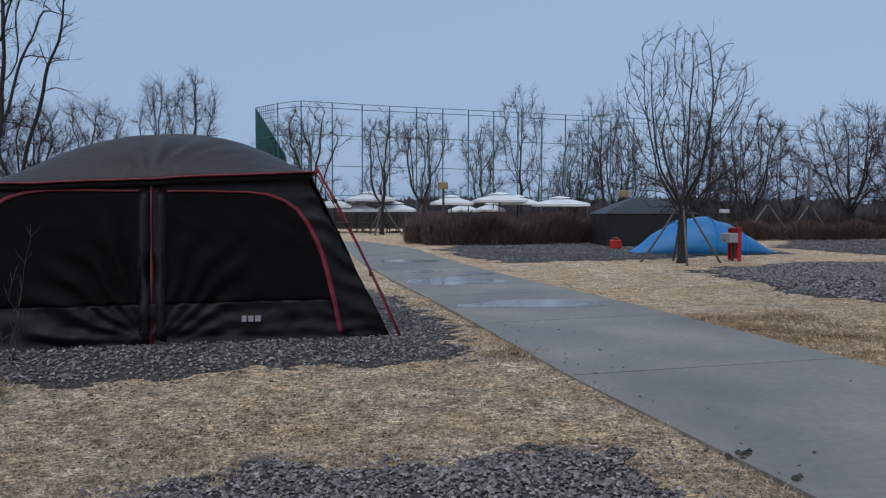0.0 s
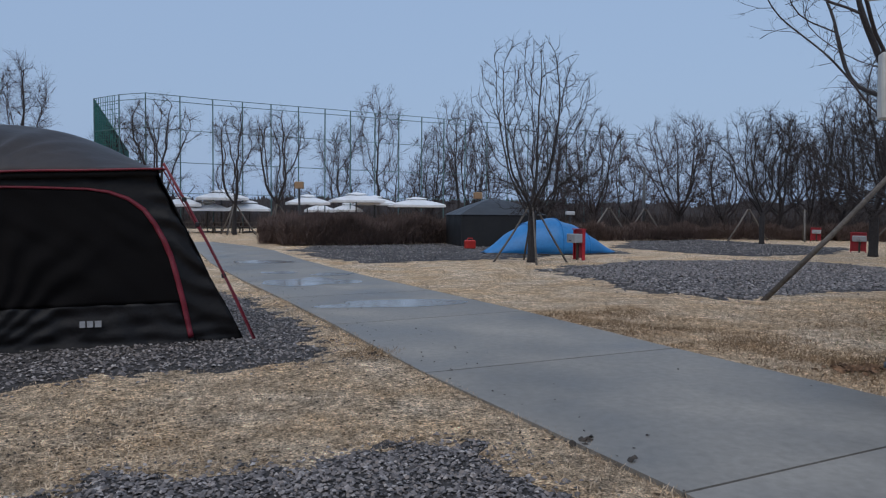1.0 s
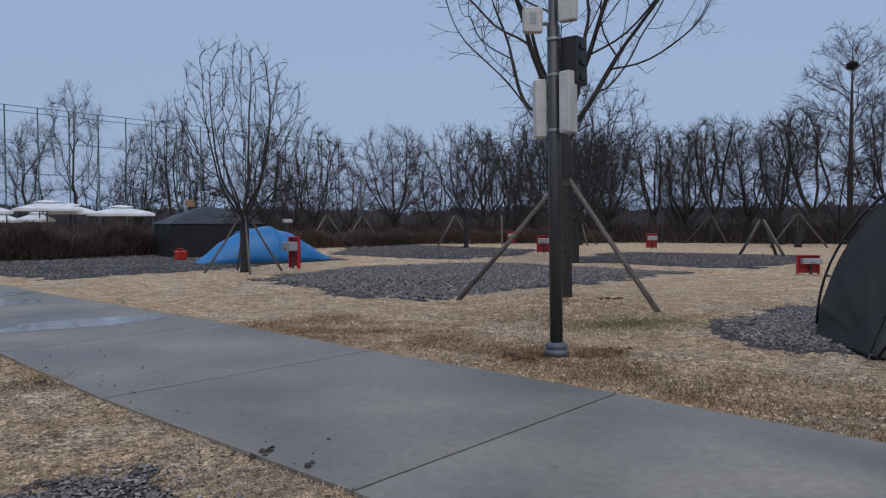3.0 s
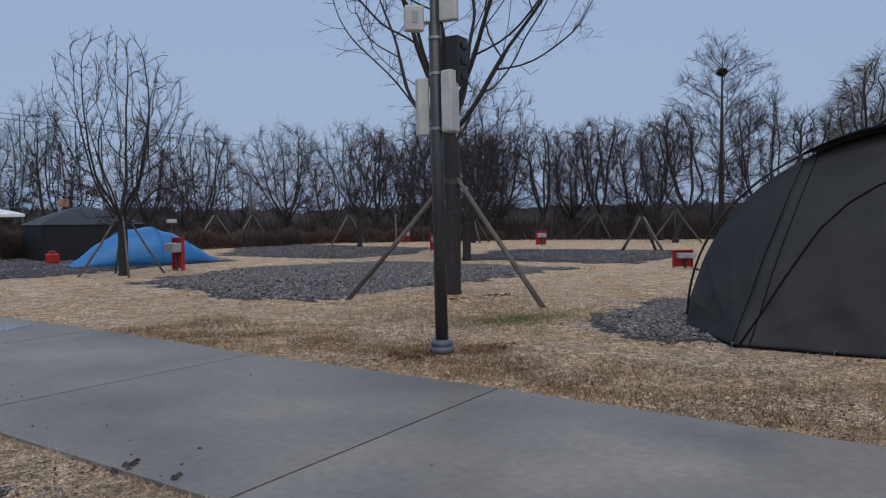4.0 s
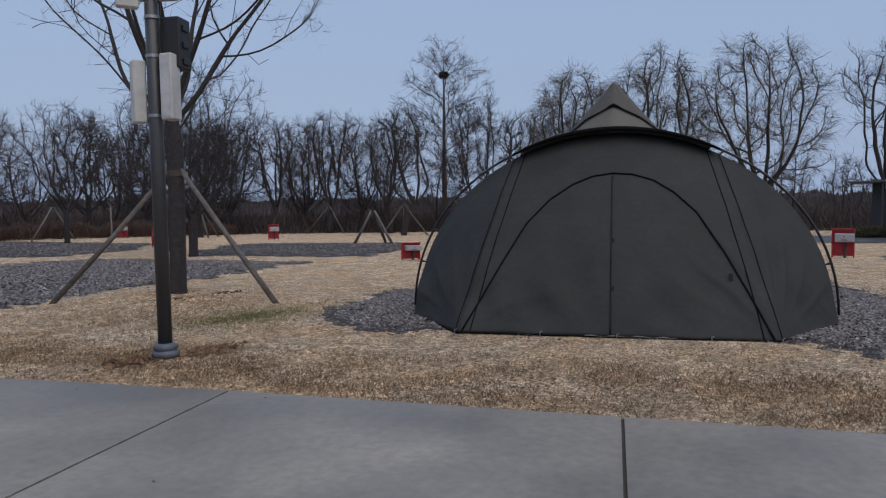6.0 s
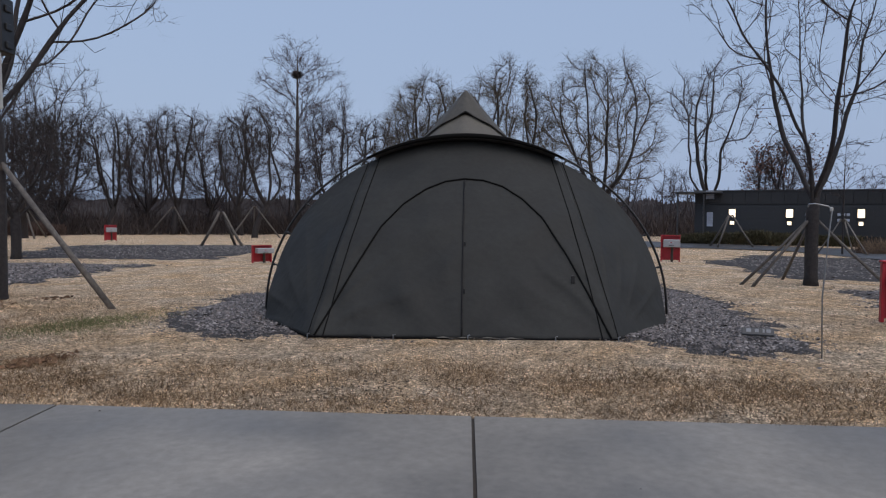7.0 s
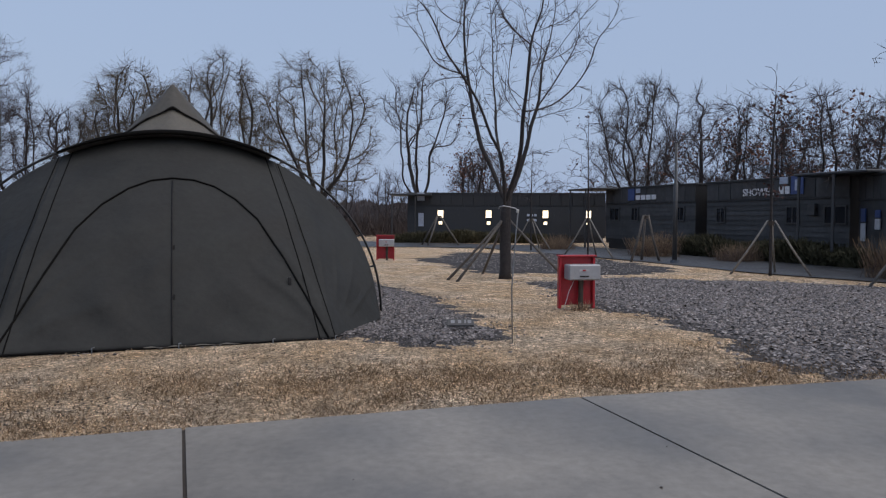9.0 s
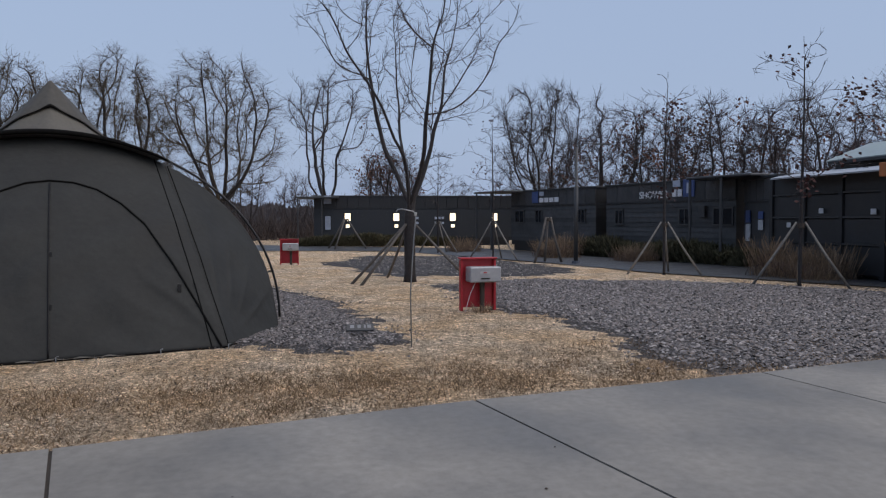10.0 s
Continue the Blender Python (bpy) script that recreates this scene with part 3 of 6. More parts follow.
for k, (key, (poly, per_m2, size)) in enumerate(GRAVEL.items()):
    line = wavy(poly, 0.3, 0.2 if per_m2 > 180 else 0.35, k)
    GRAVEL_LINES[key] = line
    bed = new("gravel_bed", gravel_bed(line, 0.1 if per_m2 > 180 else 0.25, k))
    tagged(bed, "bed of dark grey crushed gravel in the lawn", "gravel", kind="structure")
    cx, cy = sum(p[0] for p in line) / len(line), sum(p[1] for p in line) / len(line)
    wide = [(cx + (px - cx) * 1.16, cy + (py - cy) * 1.16) for px, py in line]
    x, y = scatter(wide, per_m2 * 1.45, rng)
    d = rim_distance(line, x, y) + 0.10 * ripple(x, y, k)
    keep = rng.random(len(x)) < np.where(d > 0, np.clip(0.25 + d / 0.16, 0, 1), 0.22 * np.exp(d / 0.22))
    keep &= ~inside(PATH_LINE, x, y)
    for foot in TENT_FEET:
        keep &= ~inside(foot, x, y)
    if key == "leo":
        keep &= (x > -7.5) & (y < 13)
    x, y, d = x[keep], y[keep], d[keep]
    grown = new("gravel", stones("gravel", x, y, relief(x, y) + 0.010 + 0.012 * np.clip(d / 0.3, -0.4, 1) + size * rng.uniform(-0.2, 0.2, len(x)), size * 0.8, rng, M_STONE))
    tagged(grown, "loose dark grey gravel stones on a camping pitch", "gravel", kind="stuff")

# dry grass blades, thickest close by
area = [(-6, 1.5), (-6, 9), (-2, 14), (2, 16), (10, 14), (14, 9), (16, 2), (14, -6), (8, -9), (4, -6), (1.5, -3), (2.5, 1.0), (-1, 1.5)]
x, y = scatter(area, 8200, rng, CAM_SPOT, 3.2)
keep = ~inside(PATH_LINE, x, y)
for line in GRAVEL_LINES.values():
    keep &= rng.random(len(x)) < np.clip(0.5 - (rim_distance(line, x, y) + 0.08 * ripple(x, y, 1)) / 0.3, 0.02, 1)
x, y = x[keep], y[keep]
patchy = np.sin(x * 2.1 + np.sin(y * 1.7) * 1.5) * np.sin(y * 2.3 + x * 0.6) + 0.5 * np.sin(x * 5.3 + y * 4.1)
keep = rng.random(len(x)) < np.clip(0.62 + 0.4 * patchy, 0.12, 1)
x, y = x[keep], y[keep]
lawn = new("dry_grass", blades("dry_grass", x, y, relief(x, y) + 0.11 * np.exp(-((x - MOUND[0]) ** 2 + (y - MOUND[1]) ** 2) / 1.6) - 0.004, 0.030, 0.0065, 1.28, rng, M_BLADE))
tagged(lawn, "short dry straw-coloured grass blades of the lawn", "grass", kind="stuff")
x, y = rng.normal(6.7, 0.6, 4600), rng.normal(7.25, 0.3, 4600)
tagged(new("green_grass", blades("green_grass", x, y, relief(x, y) - 0.002, 0.042, 0.008, 1.05, rng, M_GREEN)), "small patch of green grass in the dry lawn", "grass", kind="stuff")
# browner, coarser turf along the far side of the path and round the mound
VERGE = [f for n, f in JOINTS[1:9]]
strip = VERGE + [(x + 1.9 + 0.3 * math.sin(y), y + 0.7) for x, y in reversed(VERGE)]
x, y = scatter(strip, 4400, rng)
ragged = rim_distance(VERGE + [(x0 + 1.5, y0 + 0.6) for x0, y0 in reversed(VERGE)], x, y)
keep = rng.random(len(x)) < np.clip(0.55 + ragged, 0, 1) * np.clip(0.55 + 0.5 * np.sin(x * 3 + 2 * np.sin(y * 2.2)) * np.sin(y * 2.7 + x), 0.08, 1)
x, y = x[keep], y[keep]
qx, qy = rng.normal(6.4, 1.1, 9000), rng.normal(8.6, 0.9, 9000)
x, y = np.concatenate([x, qx]), np.concatenate([y, qy])
tagged(new("brown_grass", blades("brown_grass", x, y, relief(x, y) + 0.11 * np.exp(-((x - MOUND[0]) ** 2 + (y - MOUND[1]) ** 2) / 1.6) - 0.003, 0.040, 0.0085, 1.25, rng, M_BROWNBLADE)), "coarse rust-brown dead grass beside the path", "grass", kind="stuff")
# dark crumbs, leaf bits and thatch between the blades
x, y = scatter(area, 210, rng, CAM_SPOT, 5.0)
keep = ~inside(PATH_LINE, x, y)
x, y = x[keep], y[keep]
clump = np.sin(x * 1.3 + 2 * np.sin(y * 0.9)) * np.sin(y * 1.7 - x * 0.5) + 0.6 * np.sin(x * 4.1) * np.sin(y * 3.7)
keep = rng.random(len(x)) < np.clip(0.3 + 0.6 * clump, 0.06, 1)
x, y = x[keep], y[keep]
tagged(new("lawn_crumbs", stones("lawn_crumbs", x, y, relief(x, y) + 0.005, 0.010, rng, M_DIRT)), "dark soil crumbs and leaf bits in the lawn", "debris", kind="stuff")
# taller dry tufts along the path edges
side = []
for (n0, f0), (n1, f1) in zip(JOINTS[2:], JOINTS[3:11]):
    for a, b, s in ((n0, n1, -1), (f0, f1, 1)):
        t = rng.random(900)
        px, py = a[0] + (b[0] - a[0]) * t, a[1] + (b[1] - a[1]) * t
        off = (np.abs(rng.normal(0, 0.05, 900)) - 0.02 - 0.03 * np.sin(py * 5 + px)) * s
        side.append(np.stack([px + off, py + off * 0.35], 1))
side = np.concatenate(side)
tagged(new("edge_grass", blades("edge_grass", side[:, 0], side[:, 1], -0.006, 0.038, 0.005, 1.15, rng, M_BLADE)), "dry grass fringe along the path edge", "grass", kind="stuff")
# dark clods and leaf bits on the path
t = rng.random(170)
pick = rng.integers(4, 12, 170)
px, py = [], []
for k, u in zip(pick, t):
    a, b = JOINTS[k], JOINTS[k + 1]
    w = abs(rng.normal(0, 0.16)) if rng.random() < 0.85 else rng.random()
    q = (np.array(a[0]) * (1 - u) + np.array(b[0]) * u) * (1 - w) + (np.array(a[1]) * (1 - u) + np.array(b[1]) * u) * w
    px.append(q[0])
    py.append(q[1])
tagged(new("clods", stones("clods", np.array(px), np.array(py), 0.017, 0.010, rng, M_DIRT)), "dark soil crumbs and leaf bits scattered on the path", "debris", kind="stuff")
x = np.concatenate([rng.normal(0.86, 0.05, 9), rng.normal(-0.44, 0.03, 5), rng.normal(1.02, 0.05, 3)])
y = np.concatenate([rng.normal(3.86, 0.05, 9), rng.normal(6.7, 0.04, 5), rng.normal(3.5, 0.05, 3)])
tagged(new("soil_lumps", stones("soil_lumps", x, y, 0.014, 0.025, rng, M_DIRT)), "dark soil lumps on the path edge", "debris", kind="stuff")

road = new("road", flat_poly("road", wavy([(45, 9), (34.5, 4.6), (33.5, -1.8), (24.9, -5.9), (18.9, -8.1), (14.6, -10.9), (9.5, -14.5), (8, -22), (17, -14.6), (22, -12.6), (28, -10.2), (36, -6.2), (41, 3)], 0.8, 0.1, 9), 0.016, M_ASPHALT))
tagged(road, "dark wet asphalt service lane before the cabins", "road", kind="structure")


# ---- cabin tent with a dark mesh front and crimson trim ----
def frame_at(origin, along):
    """A pose whose x runs along a direction on the ground."""
    return pose(origin[0], origin[1], 0, 0, 0, math.degrees(math.atan2(along[1], along[0])))


def wrinkle(p, amount, scale, seed=0.0):
    return amount * noise.noise(Vector((p[0] * scale, p[1] * scale + seed, p[2] * scale)))


def cabin_tent():
    tent = thing("cabin_tent", "charcoal cabin tent with dark mesh front and crimson trim on gravel", "tent", frame_at((-4.16, 6.78), (0.935, 0.354)))
    foot, top, depth, inset = 2.50, 1.64, 3.1, 0.25

    def eave(u):
        return 1.735 + 0.055 * u

    def wall(u, z, proud=0.0):
        """A point of the front wall: u from -1 to 1 across, z in metres."""
        k = z / eave(0)
        half = foot + (top - foot) * k
        x = u * half
        y = inset * k - 0.10 * math.sin(math.pi * min(1, k)) * 0.25
        y += 0.045 * noise.noise(Vector((x * 1.3, z * 2.0, 1.7))) * (1 - abs(u)) + 0.02 * noise.noise(Vector((x * 4 + z * 5, z * 3, 4.0)))
        rr, aa = math.hypot(x, z), math.atan2(z, abs(x) + 1e-6)
        y += 0.042 * math.sin(aa * 24 + 3 * noise.noise(Vector((x * 2, z * 2, 0)))) * math.exp(-((rr - 0.75) / 0.6) ** 2) * (1 if x < 0 else 0.45)
        y += 0.016 * math.sin(z * 38 + 5 * noise.noise(Vector((x * 3, z, 8)))) * math.exp(-(z / 0.3) ** 2)
        y += 0.030 * math.sin((abs(x) * 0.5 + z * 1.6) * 15 + 4 * noise.noise(Vector((x * 2, z * 2, 5)))) * max(0.0, abs(u) - 0.78) * 4
        return Vector((x, y - proud, z))

    # front wall in cloth
    s = Shape()
    rows = []
    for i in range(49):
        k = i / 48
        rows.append([wall(-1 + 2 * j / 110, k * eave((-1 + 2 * j / 110) * top)) for j in range(111)])
    s.slab(rows, 0.012)
    part("front_wall", s.mesh("front_wall", M_TENTBLACK, True), tent)
    # lower band
    s = Shape()
    rows = []
    for i in range(15):
        z = -0.01 + 0.44 * i / 14
        rows.append([wall(u, z, 0.022) + Vector((0, -0.03 * max(0, 1 - z / 0.1) + (0.02 * noise.noise(Vector((u * 14, z * 6, 2)))), 0.012 * noise.noise(Vector((u * 22, 0, 3))) if i == 0 else 0)) for u in (-0.93 + 1.73 * j / 130 for j in range(131))])
    s.slab(rows, 0.008)
    part("ground_skirt", s.mesh("ground_skirt", M_TENTBAND, True), tent, "dark grey cloth skirt")
    # mesh door panels, arched at the outer upper corner
    outer = [(0.98, 1.60), (1.18, 1.575), (1.36, 1.51), (1.51, 1.40), (1.62, 1.24), (1.70, 1.08), (1.77, 0.90), (1.83, 0.65), (1.88, 0.42)]

    def edge(z):
        pts = outer[::-1]
        for (x0, z0), (x1, z1) in zip(pts, pts[1:]):
            if z0 <= z <= z1:
                return x0 + (x1 - x0) * (z - z0) / (z1 - z0)
        return pts[0][0] if z < pts[0][1] else pts[-1][0]

    def on_wall(x, z, proud):
        half = foot + (top - foot) * z / eave(0)
        return wall(x / half, z, proud)

    for side in (1, -1):
        s = Shape()
        rows = []
        for i in range(35):
            z = 0.43 + (1.595 - 0.43) * i / 34
            e = edge(z)
            rows.append([on_wall(side * (0.11 + (e - 0.11) * j / 48), z, 0.028) for j in range(49)][::side])
        s.slab(rows, 0.006)
        part("mesh_panel", s.mesh("mesh_panel", M_TENTMESH, True), tent, "black see-through mesh panel")
        s = Shape()
        line = [(0.12, 1.60), (0.5, 1.605)] + outer + [(1.92, 0.22), (1.95, 0.05)]
        fine = []
        for (x0, z0), (x1, z1) in zip(line, line[1:]):
            for k in range(4):
                fine.append((x0 + (x1 - x0) * k / 4, z0 + (z1 - z0) * k / 4))
        fine.append(line[-1])
        a, b = [], []
        for i, (x, z) in enumerate(fine):
            q0, q1 = fine[max(i - 1, 0)], fine[min(i + 1, len(fine) - 1)]
            d = Vector((q1[0] - q0[0], q1[1] - q0[1])).normalized()
            w = 0.011 + 0.016 * min(1, max(0, (x - 1.0) / 0.7))
            a.append(on_wall(side * (x - d.y * w), z + d.x * w, 0.040))
            b.append(on_wall(side * (x + d.y * w), z - d.x * w, 0.040))
        s.slab([a, b] if side < 0 else [b, a], 0.005)
        part("door_trim", s.mesh("door_trim", M_REDTRIM, True), tent, "crimson cloth trim strip")
    # grey zip flap beside the centre pole, and the pole itself
    s = Shape()
    s.slab([[on_wall(0.05 + 0.1 * i, z, 0.036 + 0.004 * math.sin(z * 9)) for i in (0, 1)] for z in (0.03 + 1.6 * k / 14 for k in range(15))], 0.006)
    part("zip_flap", s.mesh("zip_flap", M_TENTBLACK, True), tent, "grey cloth flap beside the pole")
    s = Shape()
    s.slab([[on_wall(-0.12 + 0.1 * i, z, 0.036 + 0.004 * math.sin(z * 11)) for i in (0, 1)] for z in (0.03 + 1.6 * k / 14 for k in range(15))], 0.006)
    part("zip_flap", s.mesh("zip_flap", M_TENTBLACK, True), tent, "grey cloth flap beside the pole")
    pole = part("centre_pole", Shape().tube([(0.0, -0.05, 0.0), (0.005, 0.05, 0.7), (-0.005, 0.16, 1.3), (0, inset - 0.05, eave(0) + 0.01)], 0.014, 8).mesh("centre_pole", M_REDTRIM, True), tent, "crimson tent pole")
    for z in (0.55, 1.1):
        part("clip", Shape().box(-0.02, 0.005 + 0.11 * z, z, 0.02, 0.05 + 0.11 * z, z + 0.045, 0.006).mesh("clip", M_BLACKPOLE), pole)
    # print on the skirt, as plain blocks
    x = 0.90
    for w in (0.05, 0.055, 0.06):
        bar = [[on_wall(x + w * i, z, 0.052) for i in (0, 1)] for z in (0.218, 0.28)]
        part("print_block", Shape().slab(bar, 0.003).mesh("print_block", M_PRINT), tent, "pale printed block")
        x += w + 0.016
    # side and back walls
    for side in (1, -1):
        s = Shape()
        rows = []
        for i in range(11):
            k = i / 10
            x = side * (foot + (top - foot) * k)
            rows.append([Vector((x + side * 0.03 * noise.noise(Vector((j * 0.4, k * 4, 7))), inset * k + (depth - 2 * inset * k) * j / 14, k * eave(side * top))) for j in range(15)][::side])
        s.slab(rows, 0.012)
        part("side_wall", s.mesh("side_wall", M_TENTBLACK, True), tent)
    s = Shape()
    rows = [[Vector((-(foot + (top - foot) * k) + 2 * (foot + (top - foot) * k) * j / 10, depth - inset * k, k * eave((j / 5 - 1) * top))) for j in range(11)][::-1] for k in (i / 8 for i in range(9))]
    s.slab(rows, 0.012)
    part("back_wall", s.mesh("back_wall", M_TENTBLACK, True), tent)
    # roof: a low dome with a drooped eave and folds gathered at the middle pole
    def roof(u, v):
        x = u * (top + 0.07)
        y = inset - 0.1 + (depth - 2 * inset + 0.2) * v
        crown = (1 - abs(2 * v - 1) ** 2.0)
        z = eave(x) + 0.50 * crown * (1 - abs(u) ** 2.4) + 0.09 * (1 - abs(u) ** 2) * crown
        fold = math.exp(-((u / 0.4) ** 2)) * math.exp(-((v / 0.3) ** 2)) * min(1, v * 9)
        z += 0.034 * fold * math.sin(math.atan2(v * 3, u) * 22) + 0.012 * noise.noise(Vector((x * 3, y * 3, 2)))
        return Vector((x, y, z))
    s = Shape()
    s.slab([[roof(-1 + 2 * j / 110, i / 44) for j in range(111)] for i in range(45)], 0.012)
    fly = part("roof", s.mesh("roof", M_TENTROOF, True), tent, "grey-brown roof cloth")
    s = Shape()
    for v, dy in ((0.0, -0.012), (1.0, 0.012)):
        s.tube([roof(-1 + 2 * j / 40, v) + Vector((0, dy, -0.004)) for j in range(41)], 0.013, 5)
    for u, dx in ((-1, -0.012), (1, 0.012)):
        s.tube([roof(u, j / 20) + Vector((dx, 0, -0.004)) for j in range(21)], 0.013, 5)
    part("eave_piping", s.mesh("eave_piping", M_REDTRIM, True), fly, "crimson piping")
    s = Shape()
    s.slab([[roof(-0.97 + 1.94 * j / 30, 0.0) + Vector((0, 0.03, -0.005 - 0.07 * i)) for j in range(31)] for i in range(2)], 0.006)
    part("valance", s.mesh("valance", M_TENTBLACK, True), fly)
    # corner legs with clips
    for sx in (1, -1):
        for y0, y1 in ((-0.10, inset - 0.08), (depth + 0.10, depth - inset + 0.08)):
            a, b = Vector((sx * (foot + 0.10), y0, 0.0)), Vector((sx * (top + 0.07), y1, eave(sx * top) + 0.06))
            mid = a.lerp(b, 0.5) + Vector((sx * 0.03, 0, 0))
            leg = part("corner_leg", Shape().tube([a, a.lerp(mid, 0.5) + Vector((sx * 0.012, 0, 0)), mid, mid.lerp(b, 0.5) + Vector((sx * 0.012, 0, 0)), b], 0.015, 8).mesh("corner_leg", M_REDTRIM, True), tent, "crimson corner pole")
            for k in (0.37, 0.66, 0.8):
                p = a.lerp(b, k) + Vector((sx * 0.02, 0, 0))
                part("clip", Shape().box(p.x - 0.022, p.y - 0.025, p.z - 0.025, p.x + 0.022, p.y + 0.025, p.z + 0.025, 0.008).mesh("clip", M_BLACKPOLE), leg)
    for sx in (1, -1):
        a = Vector((sx * (top + 0.05), inset - 0.06, eave(sx * top) + 0.02))
        b = Vector((sx * (foot + 0.07), -0.16, 0.02))
        part("red_strap", Shape().tube([a, a.lerp(b, 0.5) + Vector((sx * 0.07, 0, -0.02)), b], 0.007, 5).mesh("red_strap", M_REDTRIM), tent, "crimson webbing strap")
    return tent


cabin_tent()


# ---- large olive dome shelter ----
def dome_shelter():
    tent = thing("dome_shelter", "large dark olive dome shelter tent with an arched zipped door", "tent", frame_at((7.64, 2.46), (0.35, -0.937)))
    # y runs back from the door side; the hoop stands at HOOP
    HOOP, A, B = 2.2, 2.86, 2.50
    base = [(-2.62, 1.30), (-1.74, 0.0), (1.74, 0.0), (2.62, 1.30)]

    def arc(x, a=A - 0.07, b=B - 0.05):
        return b * math.sqrt(max(0, 1 - (x / a) ** 2))

    spans = [(-2.74, -1.32), (-1.32, 1.32), (1.32, 2.74)]

    def panel(k, u, t, back=False, proud=0.0):
        """A point of panel k: u across, t from the ground up."""
        (x0, y0), (x1, y1) = base[k], base[k + 1]
        a, b = spans[k]
        x = a + (b - a) * u
        foot = Vector((x0 + (x1 - x0) * u, y0 + (y1 - y0) * u, 0.0))
        head = Vector((x, HOOP - 0.04, arc(x)))
        p = foot.lerp(head, t)
        sag = math.sin(math.pi * t)
        out = 0.16 if k == 1 else 0.05
        p.y -= out * sag * (0.6 + 0.4 * math.sin(math.pi * u))
        p.z += 0.05 * sag
        p.y += 0.02 * noise.noise(Vector((p.x * 1.6, p.z * 1.6, k + (9 if back else 0)))) * min(1, 4 * t * (1 - t) + 0.2)
        p.y += 0.008 * noise.noise(Vector((p.x * 6 - p.z * 3, p.z * 2.5, k + 3)))
        # soft creases running down to the corners
        crease = math.sin(p.x * 9 + p.z * 5 + 2 * math.sin(p.z * 3)) * math.exp(-((p.z - 0.45) / 0.4) ** 2) * min(1.0, abs(p.x) / 0.7)
        p.y += 0.018 * crease + 0.013 * math.sin(p.x * 4 - p.z * 9 + 3 * noise.noise(Vector((p.x, p.z, 3)))) * math.sin(math.pi * t) + 0.012 * noise.noise(Vector((p.x * 2.5 + p.z, p.z * 0.8, 6 + k))) * math.sin(math.pi * t)
        # taut folds fanning out of the pegged corners
        reach = math.hypot(1.72 - abs(p.x), p.z)
        fan = math.atan2(p.z, 1.72 - abs(p.x)) * 8 + 2.5 * noise.noise(Vector((p.x * 1.1, p.z * 1.1, 8.0)))
        p.y -= 0.036 * (1 - abs(math.sin(fan))) ** 3 * math.exp(-((reach - 0.75) / 0.5) ** 2)
        p.y -= proud
        if back:
            p = Vector((-p.x, 2 * HOOP - p.y, p.z))
        return p

    for back in (False, True):
        for k in range(3):
            s = Shape()
            n = 96 if k == 1 else 40
            s.slab([[panel(k, j / n, i / 56, back) for j in range(n + 1)] for i in range(57)], 0.01)
            part("wall_panel", s.mesh("wall_panel", M_OLIVE, True), tent)
        # ground seam
        s = Shape()
        s.tube([panel(k, j / 8, 0.0, back, 0.01) + Vector((0, 0, 0.008)) for k in range(3) for j in range(9)], 0.014, 5)
        part("ground_hem", s.mesh("ground_hem", M_BLACKCLOTH), tent, "black ground hem")
        # upright seams
        for k, u in ((0, 0.97), (2, 0.03), (1, 0.045), (1, 0.955)):
            s = Shape()
            s.tube([panel(k, u, i / 28, back, 0.004) for i in range(29)], 0.007, 5)
            part("seam", s.mesh("seam", M_BLACKCLOTH), tent, "black seam")

    # pale lining showing under the lifted hem, and steel pegs through its loops
    s = Shape()
    s.slab([[panel(1, 0.42 + 0.28 * j / 14, 0.0, False, 0.03) + Vector((0, -0.03 * i, 0.016 + 0.012 * math.sin(j * 1.7) * (1 - i))) for j in range(15)] for i in (0, 1)], 0.004)
    part("hem_lining", s.mesh("hem_lining", M_OLIVELIGHT), tent, "pale turned hem lining")
    for k, u in ((1, 0.0), (1, 0.28), (1, 0.52), (1, 0.80), (1, 1.0), (0, 0.0), (2, 1.0)):
        p = panel(k, u, 0.0, False, 0.06)
        peg = part("peg_loop", Shape().tube([(p.x - 0.03, p.y + 0.05, 0.02), (p.x, p.y - 0.02, 0.025), (p.x + 0.03, p.y + 0.05, 0.02)], 0.006, 5).mesh("peg_loop", M_BLACKCLOTH), tent)
        part("peg", Shape().tube([(p.x, p.y - 0.03, -0.05), (p.x, p.y - 0.015, 0.05), (p.x + 0.025, p.y - 0.015, 0.055)], 0.006, 6).mesh("peg", M_GALV), peg, "steel tent peg")

    # the arched door: an ogive piping, a centre zip and flaps
    def on_front(x, z, proud):
        t = min(1.0, max(0.0, z / 2.42))
        for _ in range(12):
            w = 1.74 + (1.32 - 1.74) * t
            u = (x / w + 1) / 2
            p = panel(1, min(1, max(0, u)), t, False, proud)
            t = min(1.0, max(0.0, t + (z - p.z) / 2.5))
        return p

    arch = [(-1.68, 0.02), (-1.50, 0.37), (-1.30, 0.77), (-1.04, 1.25), (-0.78, 1.54), (-0.5, 1.735), (-0.25, 1.84), (0, 1.875), (0.25, 1.855), (0.5, 1.775), (0.75, 1.61), (0.99, 1.37), (1.25, 0.93), (1.48, 0.46), (1.68, 0.02)]
    fine = []
    for (x0, z0), (x1, z1) in zip(arch, arch[1:]):
        fine += [(x0 + (x1 - x0) * k / 4, z0 + (z1 - z0) * k / 4) for k in range(4)]
    fine.append(arch[-1])
    part("door_piping", Shape().tube([on_front(x, z, 0.010) for x, z in fine], 0.012, 6).mesh("door_piping", M_BLACKCLOTH, True), tent, "black zip piping")
    door = part("door_zip", Shape().slab([[on_front(x, z, 0.016) for x in (-0.009, 0.009)] for z in (0.02 + 1.82 * k / 16 for k in range(17))], 0.008).mesh("door_zip", M_TENTBAND, True), tent, "dark zip flap")
